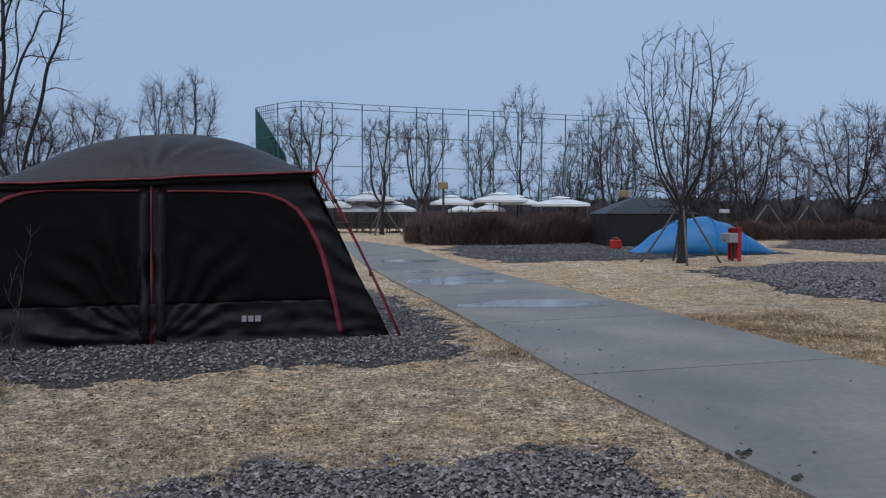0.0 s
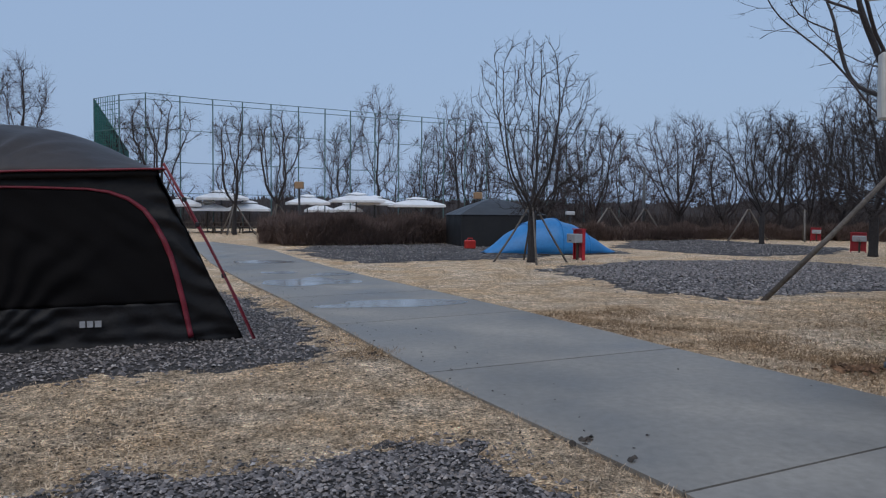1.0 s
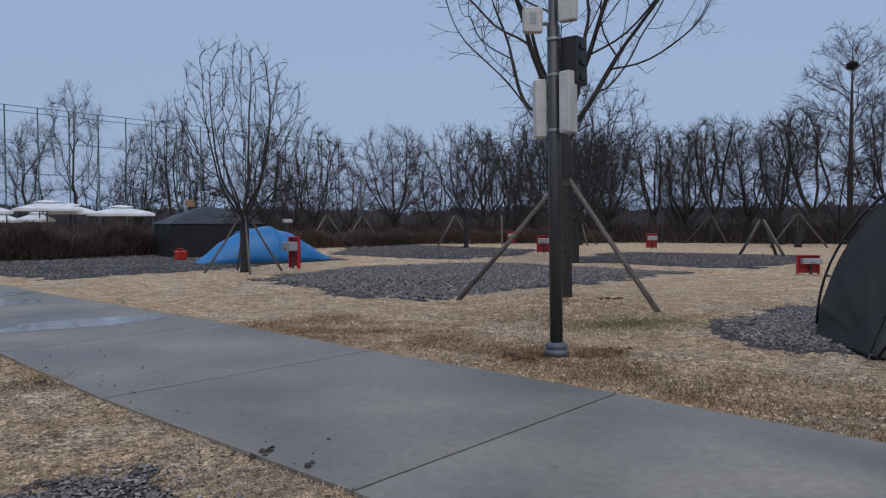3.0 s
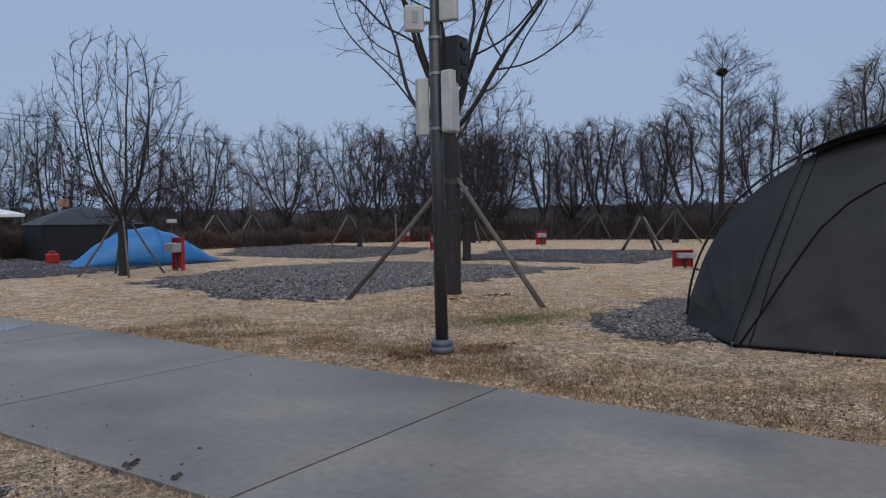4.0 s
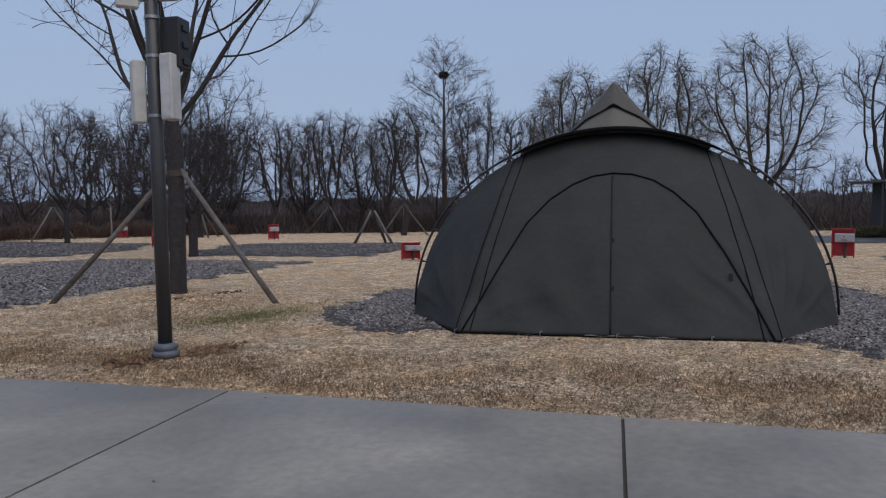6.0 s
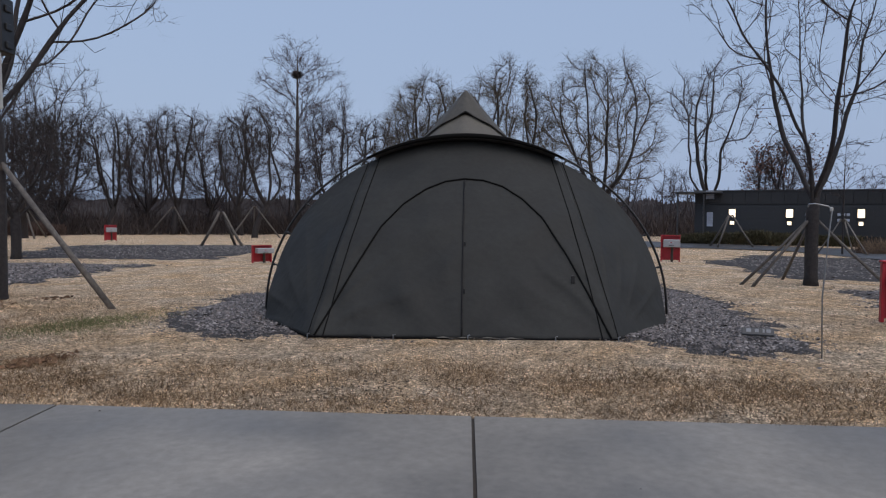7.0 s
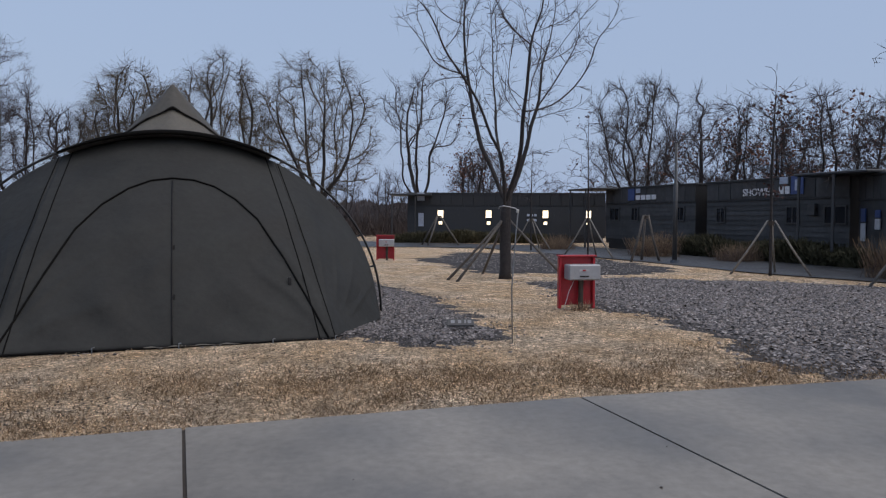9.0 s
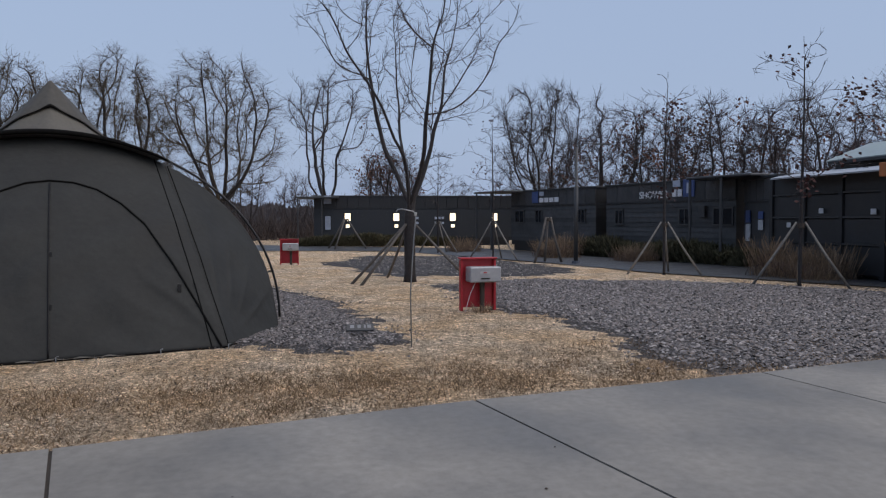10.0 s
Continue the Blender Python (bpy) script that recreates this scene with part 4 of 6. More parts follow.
    for x, z in ((0.02, 0.52), (0.02, 1.05)):
        p = on_front(x, z, 0.028)
        part("zip_pull", Shape().box(p.x - 0.012, p.y - 0.006, p.z - 0.05, p.x + 0.012, p.y + 0.004, p.z + 0.02, 0.003).mesh("zip_pull", M_BLACKPOLE), door)
    p = on_front(1.30, 0.64, 0.03)
    part("strap_toggle", Shape().box(p.x - 0.02, p.y - 0.01, p.z - 0.05, p.x + 0.02, p.y + 0.008, p.z + 0.05, 0.006).mesh("strap_toggle", M_BLACKPOLE), tent)

    # roof cover over the hoop, with a dark rolled edge
    def cover(x, v):
        y = HOOP - 0.22 + 0.88 * v
        return Vector((x * (1 - 0.10 * v), y, arc(x, A - 0.02, B + 0.035) + 0.06 * math.sin(math.pi * min(1, v)) - 0.03 * (1 - v) - 0.12 * v * v))
    s = Shape()
    s.slab([[cover(-1.36 + 2.72 * j / 40, i / 10) for j in range(41)] for i in range(11)], 0.012)
    roof = part("roof_cover", s.mesh("roof_cover", M_OLIVE, True), tent)
    part("edge_band", Shape().tube([cover(-1.36 + 2.72 * j / 40, 0) + Vector((0, -0.01, -0.01)) for j in range(41)], [0.012 + 0.022 * math.sin(math.pi * j / 40) for j in range(41)], 7).mesh("edge_band", M_BLACKCLOTH, True), roof, "black edge band")
    # cap: a pleated cone under a hood cut up to a vent at the front
    cz, cy = 2.40, 2.62

    def cone(a, k, grow=0.0):
        r = (0.70 * (1 - k) + grow) * (1 + 0.025 * math.cos(8 * a))
        return Vector((r * math.cos(a), cy + r * math.sin(a), cz + 0.80 * k))
    turns = [-2 * math.pi * j / 64 for j in range(65)]
    cap = part("peak_cap", Shape().grid([[cone(a, 0.08 + 0.90 * i / 12) - Vector((0, 0, 0.02 * math.sin(math.pi * i / 12))) for a in turns] for i in range(13)]).mesh("peak_cap", M_OLIVELIGHT, True), tent, "khaki peak cap")

    def rim(a):
        off = abs((a + math.pi / 2 + math.pi) % (2 * math.pi) - math.pi)
        return 1 - (0.34 + 0.38 * min(1, off / 1.5) ** 1.2) / 0.80

    def hood(a, t):
        k = 1.0 + (rim(a) - 1.0) * t
        p = cone(a, k, 0.008 + 0.008 * t * t)
        return p + Vector((0, 0, 0.02 * (1 - t)))
    part("vent_hood", Shape().slab([[hood(a, 1 - i / 14) for a in turns] for i in range(15)], 0.008).mesh("vent_hood", M_OLIVEMID, True), cap, "olive-khaki vent hood")
    front = [-math.pi / 2 + (j - 12) / 12 * 0.8 for j in range(25)]
    part("hood_edge", Shape().tube([hood(a, 1.0) for a in front], [0.007 + 0.016 * max(0, 1 - abs(j - 12) / 5) for j in range(25)], 6).mesh("hood_edge", M_BLACKCLOTH, True), cap, "dark vent edge")
    # hoop pole and its clips
    pts = []
    for i in range(49):
        a = math.pi * i / 48
        pts.append(Vector((-A * math.cos(a), HOOP, B * math.sin(a) ** 0.96)))
    hoop = part("hoop_pole", Shape().tube(pts, 0.017, 8).mesh("hoop_pole", M_BLACKPOLE, True), tent, "black hoop pole")
    for i in (4, 7, 10, 13, 16, 32, 35, 38, 41, 44):
        p = pts[i]
        q = Vector((p.x * 0.955, HOOP - 0.05, p.z * 0.965))
        part("clip", Shape().tube([p + Vector((0, 0, 0)), p.lerp(q, 0.5), q], [0.022, 0.012, 0.012], 5).mesh("clip", M_BLACKPOLE), hoop)
    return tent


dome_shelter()


# ---- blue dome tent, slate screen tent and red can far off ----
def blue_tent():
    tent = thing("dome_tent", "low bright blue dome tent pitched on gravel", "tent", pose(6.05, 26.3, 0, 0, 0, 8))
    def surf(u, v):
        """u along, v round."""
        x = -2.6 + 5.2 * u
        h = 0.06 + 1.26 * max(0.0, math.sin(math.pi * u ** 0.9)) ** 1.25
        h *= 1 - 0.05 * math.sin(6 * math.pi * u) ** 2
        w = 0.12 + 1.15 * math.sin(math.pi * (0.03 + 0.94 * u))
        a = math.pi * v
        return Vector((x + 0.1 * math.sin(a), -w * math.cos(a), h * math.sin(a) ** 0.8 + 0.02 * noise.noise(Vector((x * 2, v * 5, 0)))))
    part("flysheet", Shape().slab([[surf(j / 36, i / 18) for j in range(37)] for i in range(19)], 0.01).mesh("flysheet", M_BLUE, True), tent)
    for u in (0.3, 0.52, 0.74):
        part("pole_sleeve", Shape().tube([surf(u, i / 18) * 1.012 for i in range(19)], 0.022, 5).mesh("pole_sleeve", M_BLUE, True), tent)
    part("hem", Shape().tube([surf(j / 30, 0) + Vector((0, -0.02, 0.02)) for j in range(31)], 0.025, 5).mesh("hem", M_GREYTENT), tent, "slate hem")
    return tent


blue_tent()


def screen_tent():
    tent = thing("screen_tent", "slate grey peaked screen tent with black walls", "tent", pose(5.2, 33.6, 0, 0, 0, 6))
    w, d, e, t = 1.95, 1.7, 1.42, 2.2
    part("wall", Shape().slab([[Vector((-w, -d, z)), Vector((0, -d - 0.05, z)), Vector((w, -d, z)), Vector((w, d, z)), Vector((-w, d, z)), Vector((-w, -d + 0.02, z))] for z in (0.0, 0.5, e)], 0.02).mesh("wall", M_GREYTENTDARK), tent, "black cloth wall")
    rows = []
    for i in range(7):
        k = i / 6
        h = e + (t - e) * (1 - (1 - k) ** 1.4)
        ring = [(-w, -d), (0, -d * 1.02), (w, -d), (w, 0), (w, d), (0, d), (-w, d), (-w, 0), (-w, -d)]
        rows.append([Vector((x * 1.03 * (1 - k) + 0.001, y * 1.03 * (1 - k), h)) for x, y in ring])
    part("roof", Shape().slab(rows, 0.015).mesh("roof", M_GREYTENT), tent)
    for sx in (-1, 1):
        part("corner_pole", Shape().tube([(sx * w, -d - 0.03, 0), (sx * w, -d - 0.03, e)], 0.025, 6).mesh("corner_pole", M_BLACKPOLE), tent)
    return tent


screen_tent()
can = thing("fuel_can", "small bright red plastic can beside the tents", "can", pose(3.55, 29.6, 0, 0, 0, 15))
part("body", Shape().box(-0.22, -0.14, 0, 0.22, 0.14, 0.36, 0.04).mesh("body", M_BRIGHTRED), can)
part("handle", Shape().tube([(-0.15, 0, 0.35), (-0.1, 0, 0.44), (0.1, 0, 0.44), (0.15, 0, 0.35)], 0.02, 6).mesh("handle", M_BRIGHTRED), can)


# ---- loudspeaker pole ----
def speaker_pole():
    px, py = 4.36, 5.76
    pole = thing("loudspeaker_pole", "dark grey steel pole with a blue-grey foot collar", "pole", pose(px, py, 0, 0, -0.7, -45))
    # x runs across the view, y away
    part("shaft", Shape().tube([(0, 0, 0), (0, 0, 3.42), (0, 0, 3.43), (0, 0, 4.3)], [0.068, 0.066, 0.05, 0.048], 20).mesh("shaft", M_STEELPOLE, True), pole)
    part("foot_collar", Shape().tube([(0, 0, 0), (0, 0, 0.05), (0, 0, 0.06), (0, 0, 0.068), (0, 0, 0.078), (0, 0, 0.115), (0, 0, 0.135)], [0.128, 0.128, 0.108, 0.104, 0.118, 0.112, 0.08], 22).mesh("foot_collar", M_BLUEGREY, True), pole, "blue-grey rounded collar")
    for z in (2.33, 2.90, 3.27):
        part("band", Shape().tube([(0, 0, z), (0, 0, z + 0.03)], 0.074, 16).mesh("band", M_GALV), pole, "galvanised clamp band")

    def cabinet(name, label, x, y, z0, z1, w, d, mat, turn=0.0):
        ob = thing(name, label, "loudspeaker" if "speaker" in name else "device", pose(px, py, 0, 0, -0.7, -45) @ pose(x, y, 0, 0, 0, turn))
        part("housing", Shape().box(-w / 2, -d / 2, z0, w / 2, d / 2, z1, 0.012).mesh("housing", mat), ob)
        return ob

    a = cabinet("column_speaker", "slim off-white column loudspeaker clamped to the pole", -0.155, 0.03, 2.28, 2.88, 0.125, 0.13, M_WHITEBOX, 25)
    part("bracket", Shape().box(0.04, -0.02, 2.5, 0.14, 0.02, 2.56).mesh("bracket", M_GALV), a)
    a = cabinet("column_speaker", "slim off-white column loudspeaker clamped to the pole", 0.155, -0.06, 2.30, 2.93, 0.135, 0.15, M_WHITEBOX, -28)
    part("grille", Shape().box(-0.05, -0.08, 2.33, 0.045, -0.074, 2.9, 0.002).mesh("grille", M_PAPER), a, "pale perforated grille")
    part("bracket", Shape().box(-0.13, -0.02, 2.5, -0.05, 0.02, 2.56).mesh("bracket", M_GALV), a)
    a = cabinet("cabinet_speaker", "black cabinet loudspeaker mounted on the pole", 0.20, 0.05, 2.80, 3.29, 0.20, 0.22, M_BLACKPOLE, -20)
    part("yoke", Shape().tube([(-0.14, 0, 2.95), (-0.1, 0, 3.05), (-0.1, 0, 3.15)], 0.015, 6).mesh("yoke", M_GALV), a)
    for z in (2.84, 3.0, 3.16):
        part("side_knob", Shape().box(0.1, -0.05, z, 0.118, 0.05, z + 0.06, 0.006).mesh("side_knob", M_BLACKPOLE), a)
    a = cabinet("wireless_unit", "square off-white wireless unit on the pole top", -0.21, -0.04, 3.36, 3.62, 0.20, 0.10, M_WHITEBOX, 20)
    part("arm", Shape().tube([(0.08, 0.0, 3.45), (0.2, 0.02, 3.46)], 0.018, 6).mesh("arm", M_GALV), a)
    part("socket", Shape().box(-0.03, -0.056, 3.44, 0.03, -0.05, 3.56, 0.002).mesh("socket", M_GALV), a)
    a = cabinet("wireless_unit", "square off-white wireless unit on the pole top", 0.16, -0.05, 3.44, 3.80, 0.19, 0.09, M_WHITEBOX, -15)
    part("arm", Shape().tube([(-0.05, 0.0, 3.5), (-0.16, 0.03, 3.5)], 0.018, 6).mesh("arm", M_GALV), a)
    cable = bpy.data.curves.new("cable", "CURVE")
    cable.dimensions, cable.bevel_depth = "3D", 0.006
    line = cable.splines.new("POLY")
    pts = [(0.09, -0.03, 3.42), (0.075, -0.06, 3.1), (0.08, -0.05, 2.8), (0.07, -0.05, 2.3)]
    line.points.add(len(pts) - 1)
    for q, p in zip(line.points, pts):
        q.co = (*p, 1)
    cable.materials.append(M_BLACKPOLE)
    part("cable", cable, pole, "thin black cable")


speaker_pole()


# ---- red outlet boards with a grey cover ----
def outlet_board(x, y, turn, group="outlet boards", tall=0.80):
    board = thing("power_board", "red painted wooden outlet board with a grey metal cover", "power outlet", pose(x, y, 0, 0, 0, turn), group)
    w = 0.27
    part("back_panel", Shape().box(-w, 0.02, 0.05, w, 0.06, tall, 0.006).mesh("back_panel", M_REDBOX), board)
    for sx in (-1, 1):
        part("side_panel", Shape().box(sx * w - 0.02, -0.035, 0.0, sx * w + 0.02, 0.058, tall - 0.01, 0.006).mesh("side_panel", M_REDBOX), board)
    part("top_board", Shape().box(-w - 0.03, -0.07, tall, w + 0.03, 0.08, tall + 0.025, 0.006).mesh("top_board", M_REDBOX), board)
    part("riser_pipe", Shape().tube([(0.05, -0.06, 0.0), (0.05, -0.06, 0.46)], 0.04, 10).mesh("riser_pipe", M_TABLE), board, "dark brown riser pipe")
    cover = part("metal_cover", Shape().box(-0.21, -0.27, 0.455, 0.29, -0.02, 0.69, 0.018).mesh("metal_cover", M_GREYBOX), board, "grey metal cover")
    part("label_plate", Shape().box(-0.05, -0.275, 0.59, 0.1, -0.27, 0.62).mesh("label_plate", M_PAPER), cover, "white label")
    part("red_mark", Shape().box(0.0, -0.279, 0.595, 0.05, -0.274, 0.615).mesh("red_mark", M_REDBOX), cover)
    part("latch", Shape().box(-0.04, -0.285, 0.505, 0.1, -0.27, 0.525, 0.003).mesh("latch", M_BLACKPOLE), cover, "dark latch")
    return board


first = outlet_board(11.25, -2.42, -80)
part("power_cord", Shape().tube([(-0.1, -0.2, 0.46), (-0.2, -0.25, 0.3), (-0.3, -0.3, 0.02)], 0.004, 5).mesh("power_cord", M_PAPER), first, "thin white cord")
for x, y, turn in ((23.6, 1.76, -85), (6.05, 22.2, -80), (19.4, 27.8, -40), (28.0, 29.9, -40), (26.9, 42.5, -35), (17.4, 12.5, -35)):
    b = copy_thing(first, pose(x, y, 0, 0, 0, turn))
    for o in list(b.children):
        if o.name.startswith("power_cord"):
            bpy.data.objects.remove(o)
    if (x, y) == (6.05, 22.2):
        b.scale = (1.15, 1.15, 1.2)
    # this flattened board stands in for a low red cart
    if (x, y) == (17.4, 12.5):
        b.scale = (1.0, 1.0, 0.62)

# lantern hook rod
rod = thing("lantern_hook", "thin steel lantern rod with a bent hook stuck in the lawn", "lantern pole", pose(8.15, -1.2, 0, 0, 0, 0))
part("rod", Shape().tube([(0, 0, -0.03), (0.01, 0.01, 0.6), (0.0, -0.03, 1.2), (0.02, -0.055, 1.47), (0.015, -0.02, 1.50), (0.0, 0.10, 1.525), (0.0, 0.15, 1.52), (0.0, 0.165, 1.49)], 0.0075, 8).mesh("rod", M_GALV, True), rod)
part("clamp", Shape().box(0.0, -0.065, 1.45, 0.035, -0.035, 1.49, 0.006).mesh("clamp", M_WHITEBOX), rod, "pale clamp")


# ---- bare trees ----
def crown_points(shape, height, low, width, count, g):
    """Random points of a crown's room: where its twigs want to reach."""
    out = []
    while len(out) < count:
        u = g.random((count * 3, 3)) * 2 - 1
        k = (u[:, 2] + 1) / 2
        if shape == "vase":
            reach = np.minimum(0.16 + 1.05 * k ** 0.85, np.sqrt(np.clip(1 - ((k - 0.55) / 0.46) ** 2, 0, 1)) * (k > 0.55) + 2.0 * (k <= 0.55))
        elif shape == "oval":
            reach = np.sin(np.pi * np.clip(k, 0, 1) ** 0.72) ** 0.75
        elif shape == "spire":
            reach = (1 - k) ** 0.8 * np.minimum(1, 0.35 + k * 4)
        else:
            reach = np.sqrt(np.clip(1 - (2 * k ** 0.85 - 1) ** 2, 0, 1))
        a = np.arctan2(u[:, 1], u[:, 0])
        edge = 1 + 0.16 * np.sin(3 * a + 5 * k + count) + 0.10 * np.sin(5 * a - 9 * k)
        good = np.hypot(u[:, 0], u[:, 1]) < reach * edge
        p = np.stack([u[:, 0] * width / 2, u[:, 1] * width / 2, low + (height - low) * k], 1)[good]
        out += list(p)
    return np.array(out[:count])


def grow(seed, height, clear, width, shape="round", count=420, leader=0.0, lean=0.0, up=0.12, wild=0.28, step=None, limbs=0, tilt=35.0):
    """A bare tree's skeleton, reaching for free room: nodes and each one's parent."""
    g = np.random.default_rng(seed)
    low = clear * (0.75 if shape != "vase" else 0.95)
    goal = crown_points(shape, height, low, width, count, g)
    step = step or max(0.12, 0.030 * (height - clear) + 0.01 * width)
    top = height * leader if leader else clear
    n = max(3, int(top / step))
    bend = g.uniform(-1, 1, 2) * lean
    nodes, parent = [], []
    for i in range(n + 1):
        k = i / n
        sway = 0.03 * np.array([math.sin(k * 5 + seed), math.cos(k * 4 + seed * 2)]) * (top / 4)
        nodes.append(np.array([bend[0] * k * k + sway[0] * k, bend[1] * k * k + sway[1] * k, -0.08 + (top + 0.08) * k]))
        parent.append(i - 1)
    for k in range(limbs):
        a = 2 * math.pi * (k + g.uniform(-0.25, 0.25)) / limbs + seed
        b = radians(tilt * g.uniform(0.65, 1.15))
        way, last, at = np.array([math.cos(a) * math.sin(b), math.sin(a) * math.sin(b), math.cos(b)]), n - (k % 2), nodes[n - (k % 2)]
        for _ in range(max(3, int(0.26 * (height - clear) / step))):
            way = way + g.normal(0, 0.09, 3) + np.array([0, 0, 0.03])
            way /= np.linalg.norm(way)
            at = at + way * step
            nodes.append(at)
            parent.append(last)
            last = len(nodes) - 1
    pos = np.array(nodes)
    able = pos[:, 2] >= min(clear, top) * (0.97 if not leader else 1.0)
    if limbs:
        able[:n + 1] = False
    dist = np.full(len(goal), 1e9)
    near = np.zeros(len(goal), int)

    def refresh(first):
        for i in range(first, len(pos)):
            if not able[i]:
                continue
            d = ((goal - pos[i]) ** 2).sum(1)
            better = d < dist
            dist[better] = d[better]
            near[better] = i
    refresh(0)
    alive = np.ones(len(goal), bool)
    heads = {}
    for _ in range(110):
        alive &= dist > (1.5 * step) ** 2
        if not alive.any():
            break
        fresh, from_ = [], []
        for i in np.unique(near[alive]):
            sel = alive & (near == i)
            v = goal[sel] - pos[i]
            v /= np.linalg.norm(v, axis=1)[:, None] + 1e-9
            d = v.sum(0)
            d = d / (np.linalg.norm(d) + 1e-9) + g.normal(0, wild, 3) + np.array([0, 0, up])
            if parent[i] >= 0:
                run = pos[i] - pos[parent[i]]
                d += 0.45 * run / (np.linalg.norm(run) + 1e-9)
            d /= np.linalg.norm(d) + 1e-9
            tries = heads.get(i, 0)
            heads[i] = tries + 1
            if tries > 3:
                alive[sel] = False
                continue
            fresh.append(pos[i] + d * step)
            from_.append(int(i))
        if not fresh:
            break
        first = len(pos)
        pos = np.vstack([pos, fresh])
        parent += from_
        able = np.concatenate([able, np.ones(len(fresh), bool)])
        refresh(first)
    return pos, parent, n


def twig_mesh(base, way, length, thick, g, bent=0.3, droop=0.0):
    """Thin flat twigs in two bent joints: vertices and triangles."""
    n = len(base)
    way = way / (np.linalg.norm(way, axis=1)[:, None] + 1e-9)
    side = np.cross(way, g.normal(0, 1, (n, 3)))
    side /= np.linalg.norm(side, axis=1)[:, None] + 1e-9
    mid = base + way * (length * 0.5)[:, None]
    turn = way + np.cross(way, side) * g.normal(0, bent, n)[:, None] + np.array([0, 0, 0.12]) - np.array([0, 0, 1.0]) * droop
    tip = mid + turn / np.linalg.norm(turn, axis=1)[:, None] * (length * 0.55)[:, None]
    w = side * thick[:, None] * 1.3
    v = np.stack([base - w, base + w, mid - w * 0.7, mid + w * 0.7, tip], 1)
    tri = np.array([(0, 1, 3), (0, 3, 2), (2, 3, 4)], np.int32)
    return v.reshape(-1, 3), (tri[None] + 5 * np.arange(n)[:, None, None]).reshape(-1, 3), tip, mid


def tree(name, label, seed, place, height, clear, width, radius, bark, twig, shape="round", group="", turn=0, count=420, twigs=2.5, twig_len=0.45, twig_r=0.006, tip_r=0.008,
         leaves=0, leaf_mat=None, leaf_size=0.05, weep=0, taper=1.8, **kw):
    ob = thing(name, label, "tree", pose(place[0], place[1], 0, 0, 0, turn), group)
    pos, parent, n = grow(seed, height, clear, width, shape, count, **kw)
    g = np.random.default_rng(seed + 1)
    # thickness gathers towards the foot
    kids = [[] for _ in parent]
    for i, p in enumerate(parent):
        if p >= 0:
            kids[p].append(i)
    flow = np.zeros(len(pos))
    for i in range(len(pos) - 1, -1, -1):
        flow[i] = sum(flow[k] for k in kids[i]) + 1e-4 if kids[i] else 1.0
    size = flow ** (1 / taper)
    fork = n if not kw.get("leader") else 1
    size = np.maximum(tip_r, size * radius / size[fork])
    size[:n + 1] = np.maximum(size[:n + 1], np.linspace(radius * 1.12, size[n], n + 1) if not kw.get("leader") else 0)
    size[0] *= 1.3
    trunk, crown = Shape(), Shape()
    todo = [(0, -1)]
    while todo:
        i, before = todo.pop()
        line = [before, i] if before >= 0 else [i]
        while kids[i]:
            order = sorted(kids[i], key=lambda k: -flow[k])
            todo += [(k, i) for k in order[1:]]
            i = order[0]
            line.append(i)
        pts, rad = [Vector(pos[k]) for k in line], [float(size[k]) for k in line]
        if before >= 0:
            rad[0] = min(rad[0], rad[1] * 1.15)
        if len(line) > 3:
            pts = [pts[0]] + [(a + b * 2 + c) / 4 for a, b, c in zip(pts, pts[1:], pts[2:])] + [pts[-1]]
        big = max(rad[:2])
        sides = 9 if big > 0.08 else 5 if big > 0.035 else 3
        (trunk if big > radius * 0.34 else crown).tube(pts, rad, sides, caps=before < 0)
    part("trunk", trunk.mesh("trunk", bark, True), ob)
    # twigs along every thin stretch
    thin = np.array([i for i in range(n + 1, len(pos)) if size[i] < max(radius * 0.3, tip_r * 2.2)])
    verts, faces = [np.array(crown.v, float).reshape(-1, 3)], []
    for f in crown.f:
        for k in range(1, len(f) - 1):
            faces.append((f[0], f[k], f[k + 1]))
    faces = [np.array(faces, np.int32).reshape(-1, 3)]
    tips = pos[thin] if len(thin) else pos[n:]
    if len(thin) and twigs:
        at = thin[g.integers(0, len(thin), int(len(thin) * twigs))]
        along = pos[at] - pos[np.array(parent)[at]]
        along /= np.linalg.norm(along, axis=1)[:, None] + 1e-9
        base = pos[at] - along * (g.random(len(at)) * np.linalg.norm(pos[at] - pos[np.array(parent)[at]], axis=1))[:, None]
        way = along + g.normal(0, 0.55, (len(at), 3)) + np.array([0, 0, 0.22])
        length = twig_len * g.uniform(0.45, 1.25, len(at))
        v, f, tip, mid = twig_mesh(base, way, length, np.full(len(at), twig_r), g, droop=0.2 if weep else 0.0)
        faces.append(f + sum(len(q) for q in verts))
        verts.append(v)
        base2 = np.concatenate([mid, mid])
        way2 = np.concatenate([tip - mid, tip - mid]) / twig_len + g.normal(0, 0.5, (2 * len(at), 3)) + np.array([0, 0, 0.1])
        v, f, tip2, _ = twig_mesh(base2, way2, np.concatenate([length, length]) * g.uniform(0.4, 0.8, 2 * len(at)), np.full(2 * len(at), twig_r * 0.75), g, droop=0.35 if weep else 0.0)
        faces.append(f + sum(len(q) for q in verts))
        verts.append(v)
        tips = np.concatenate([tips, tip])
    # fine strands that arch over and hang
    if weep:
        high = pos[thin][pos[thin][:, 2] > height * 0.4]
        base = high[g.integers(0, len(high), weep)]
        out = base * np.array([1, 1, 0])
        out /= np.linalg.norm(out, axis=1)[:, None] + 0.3
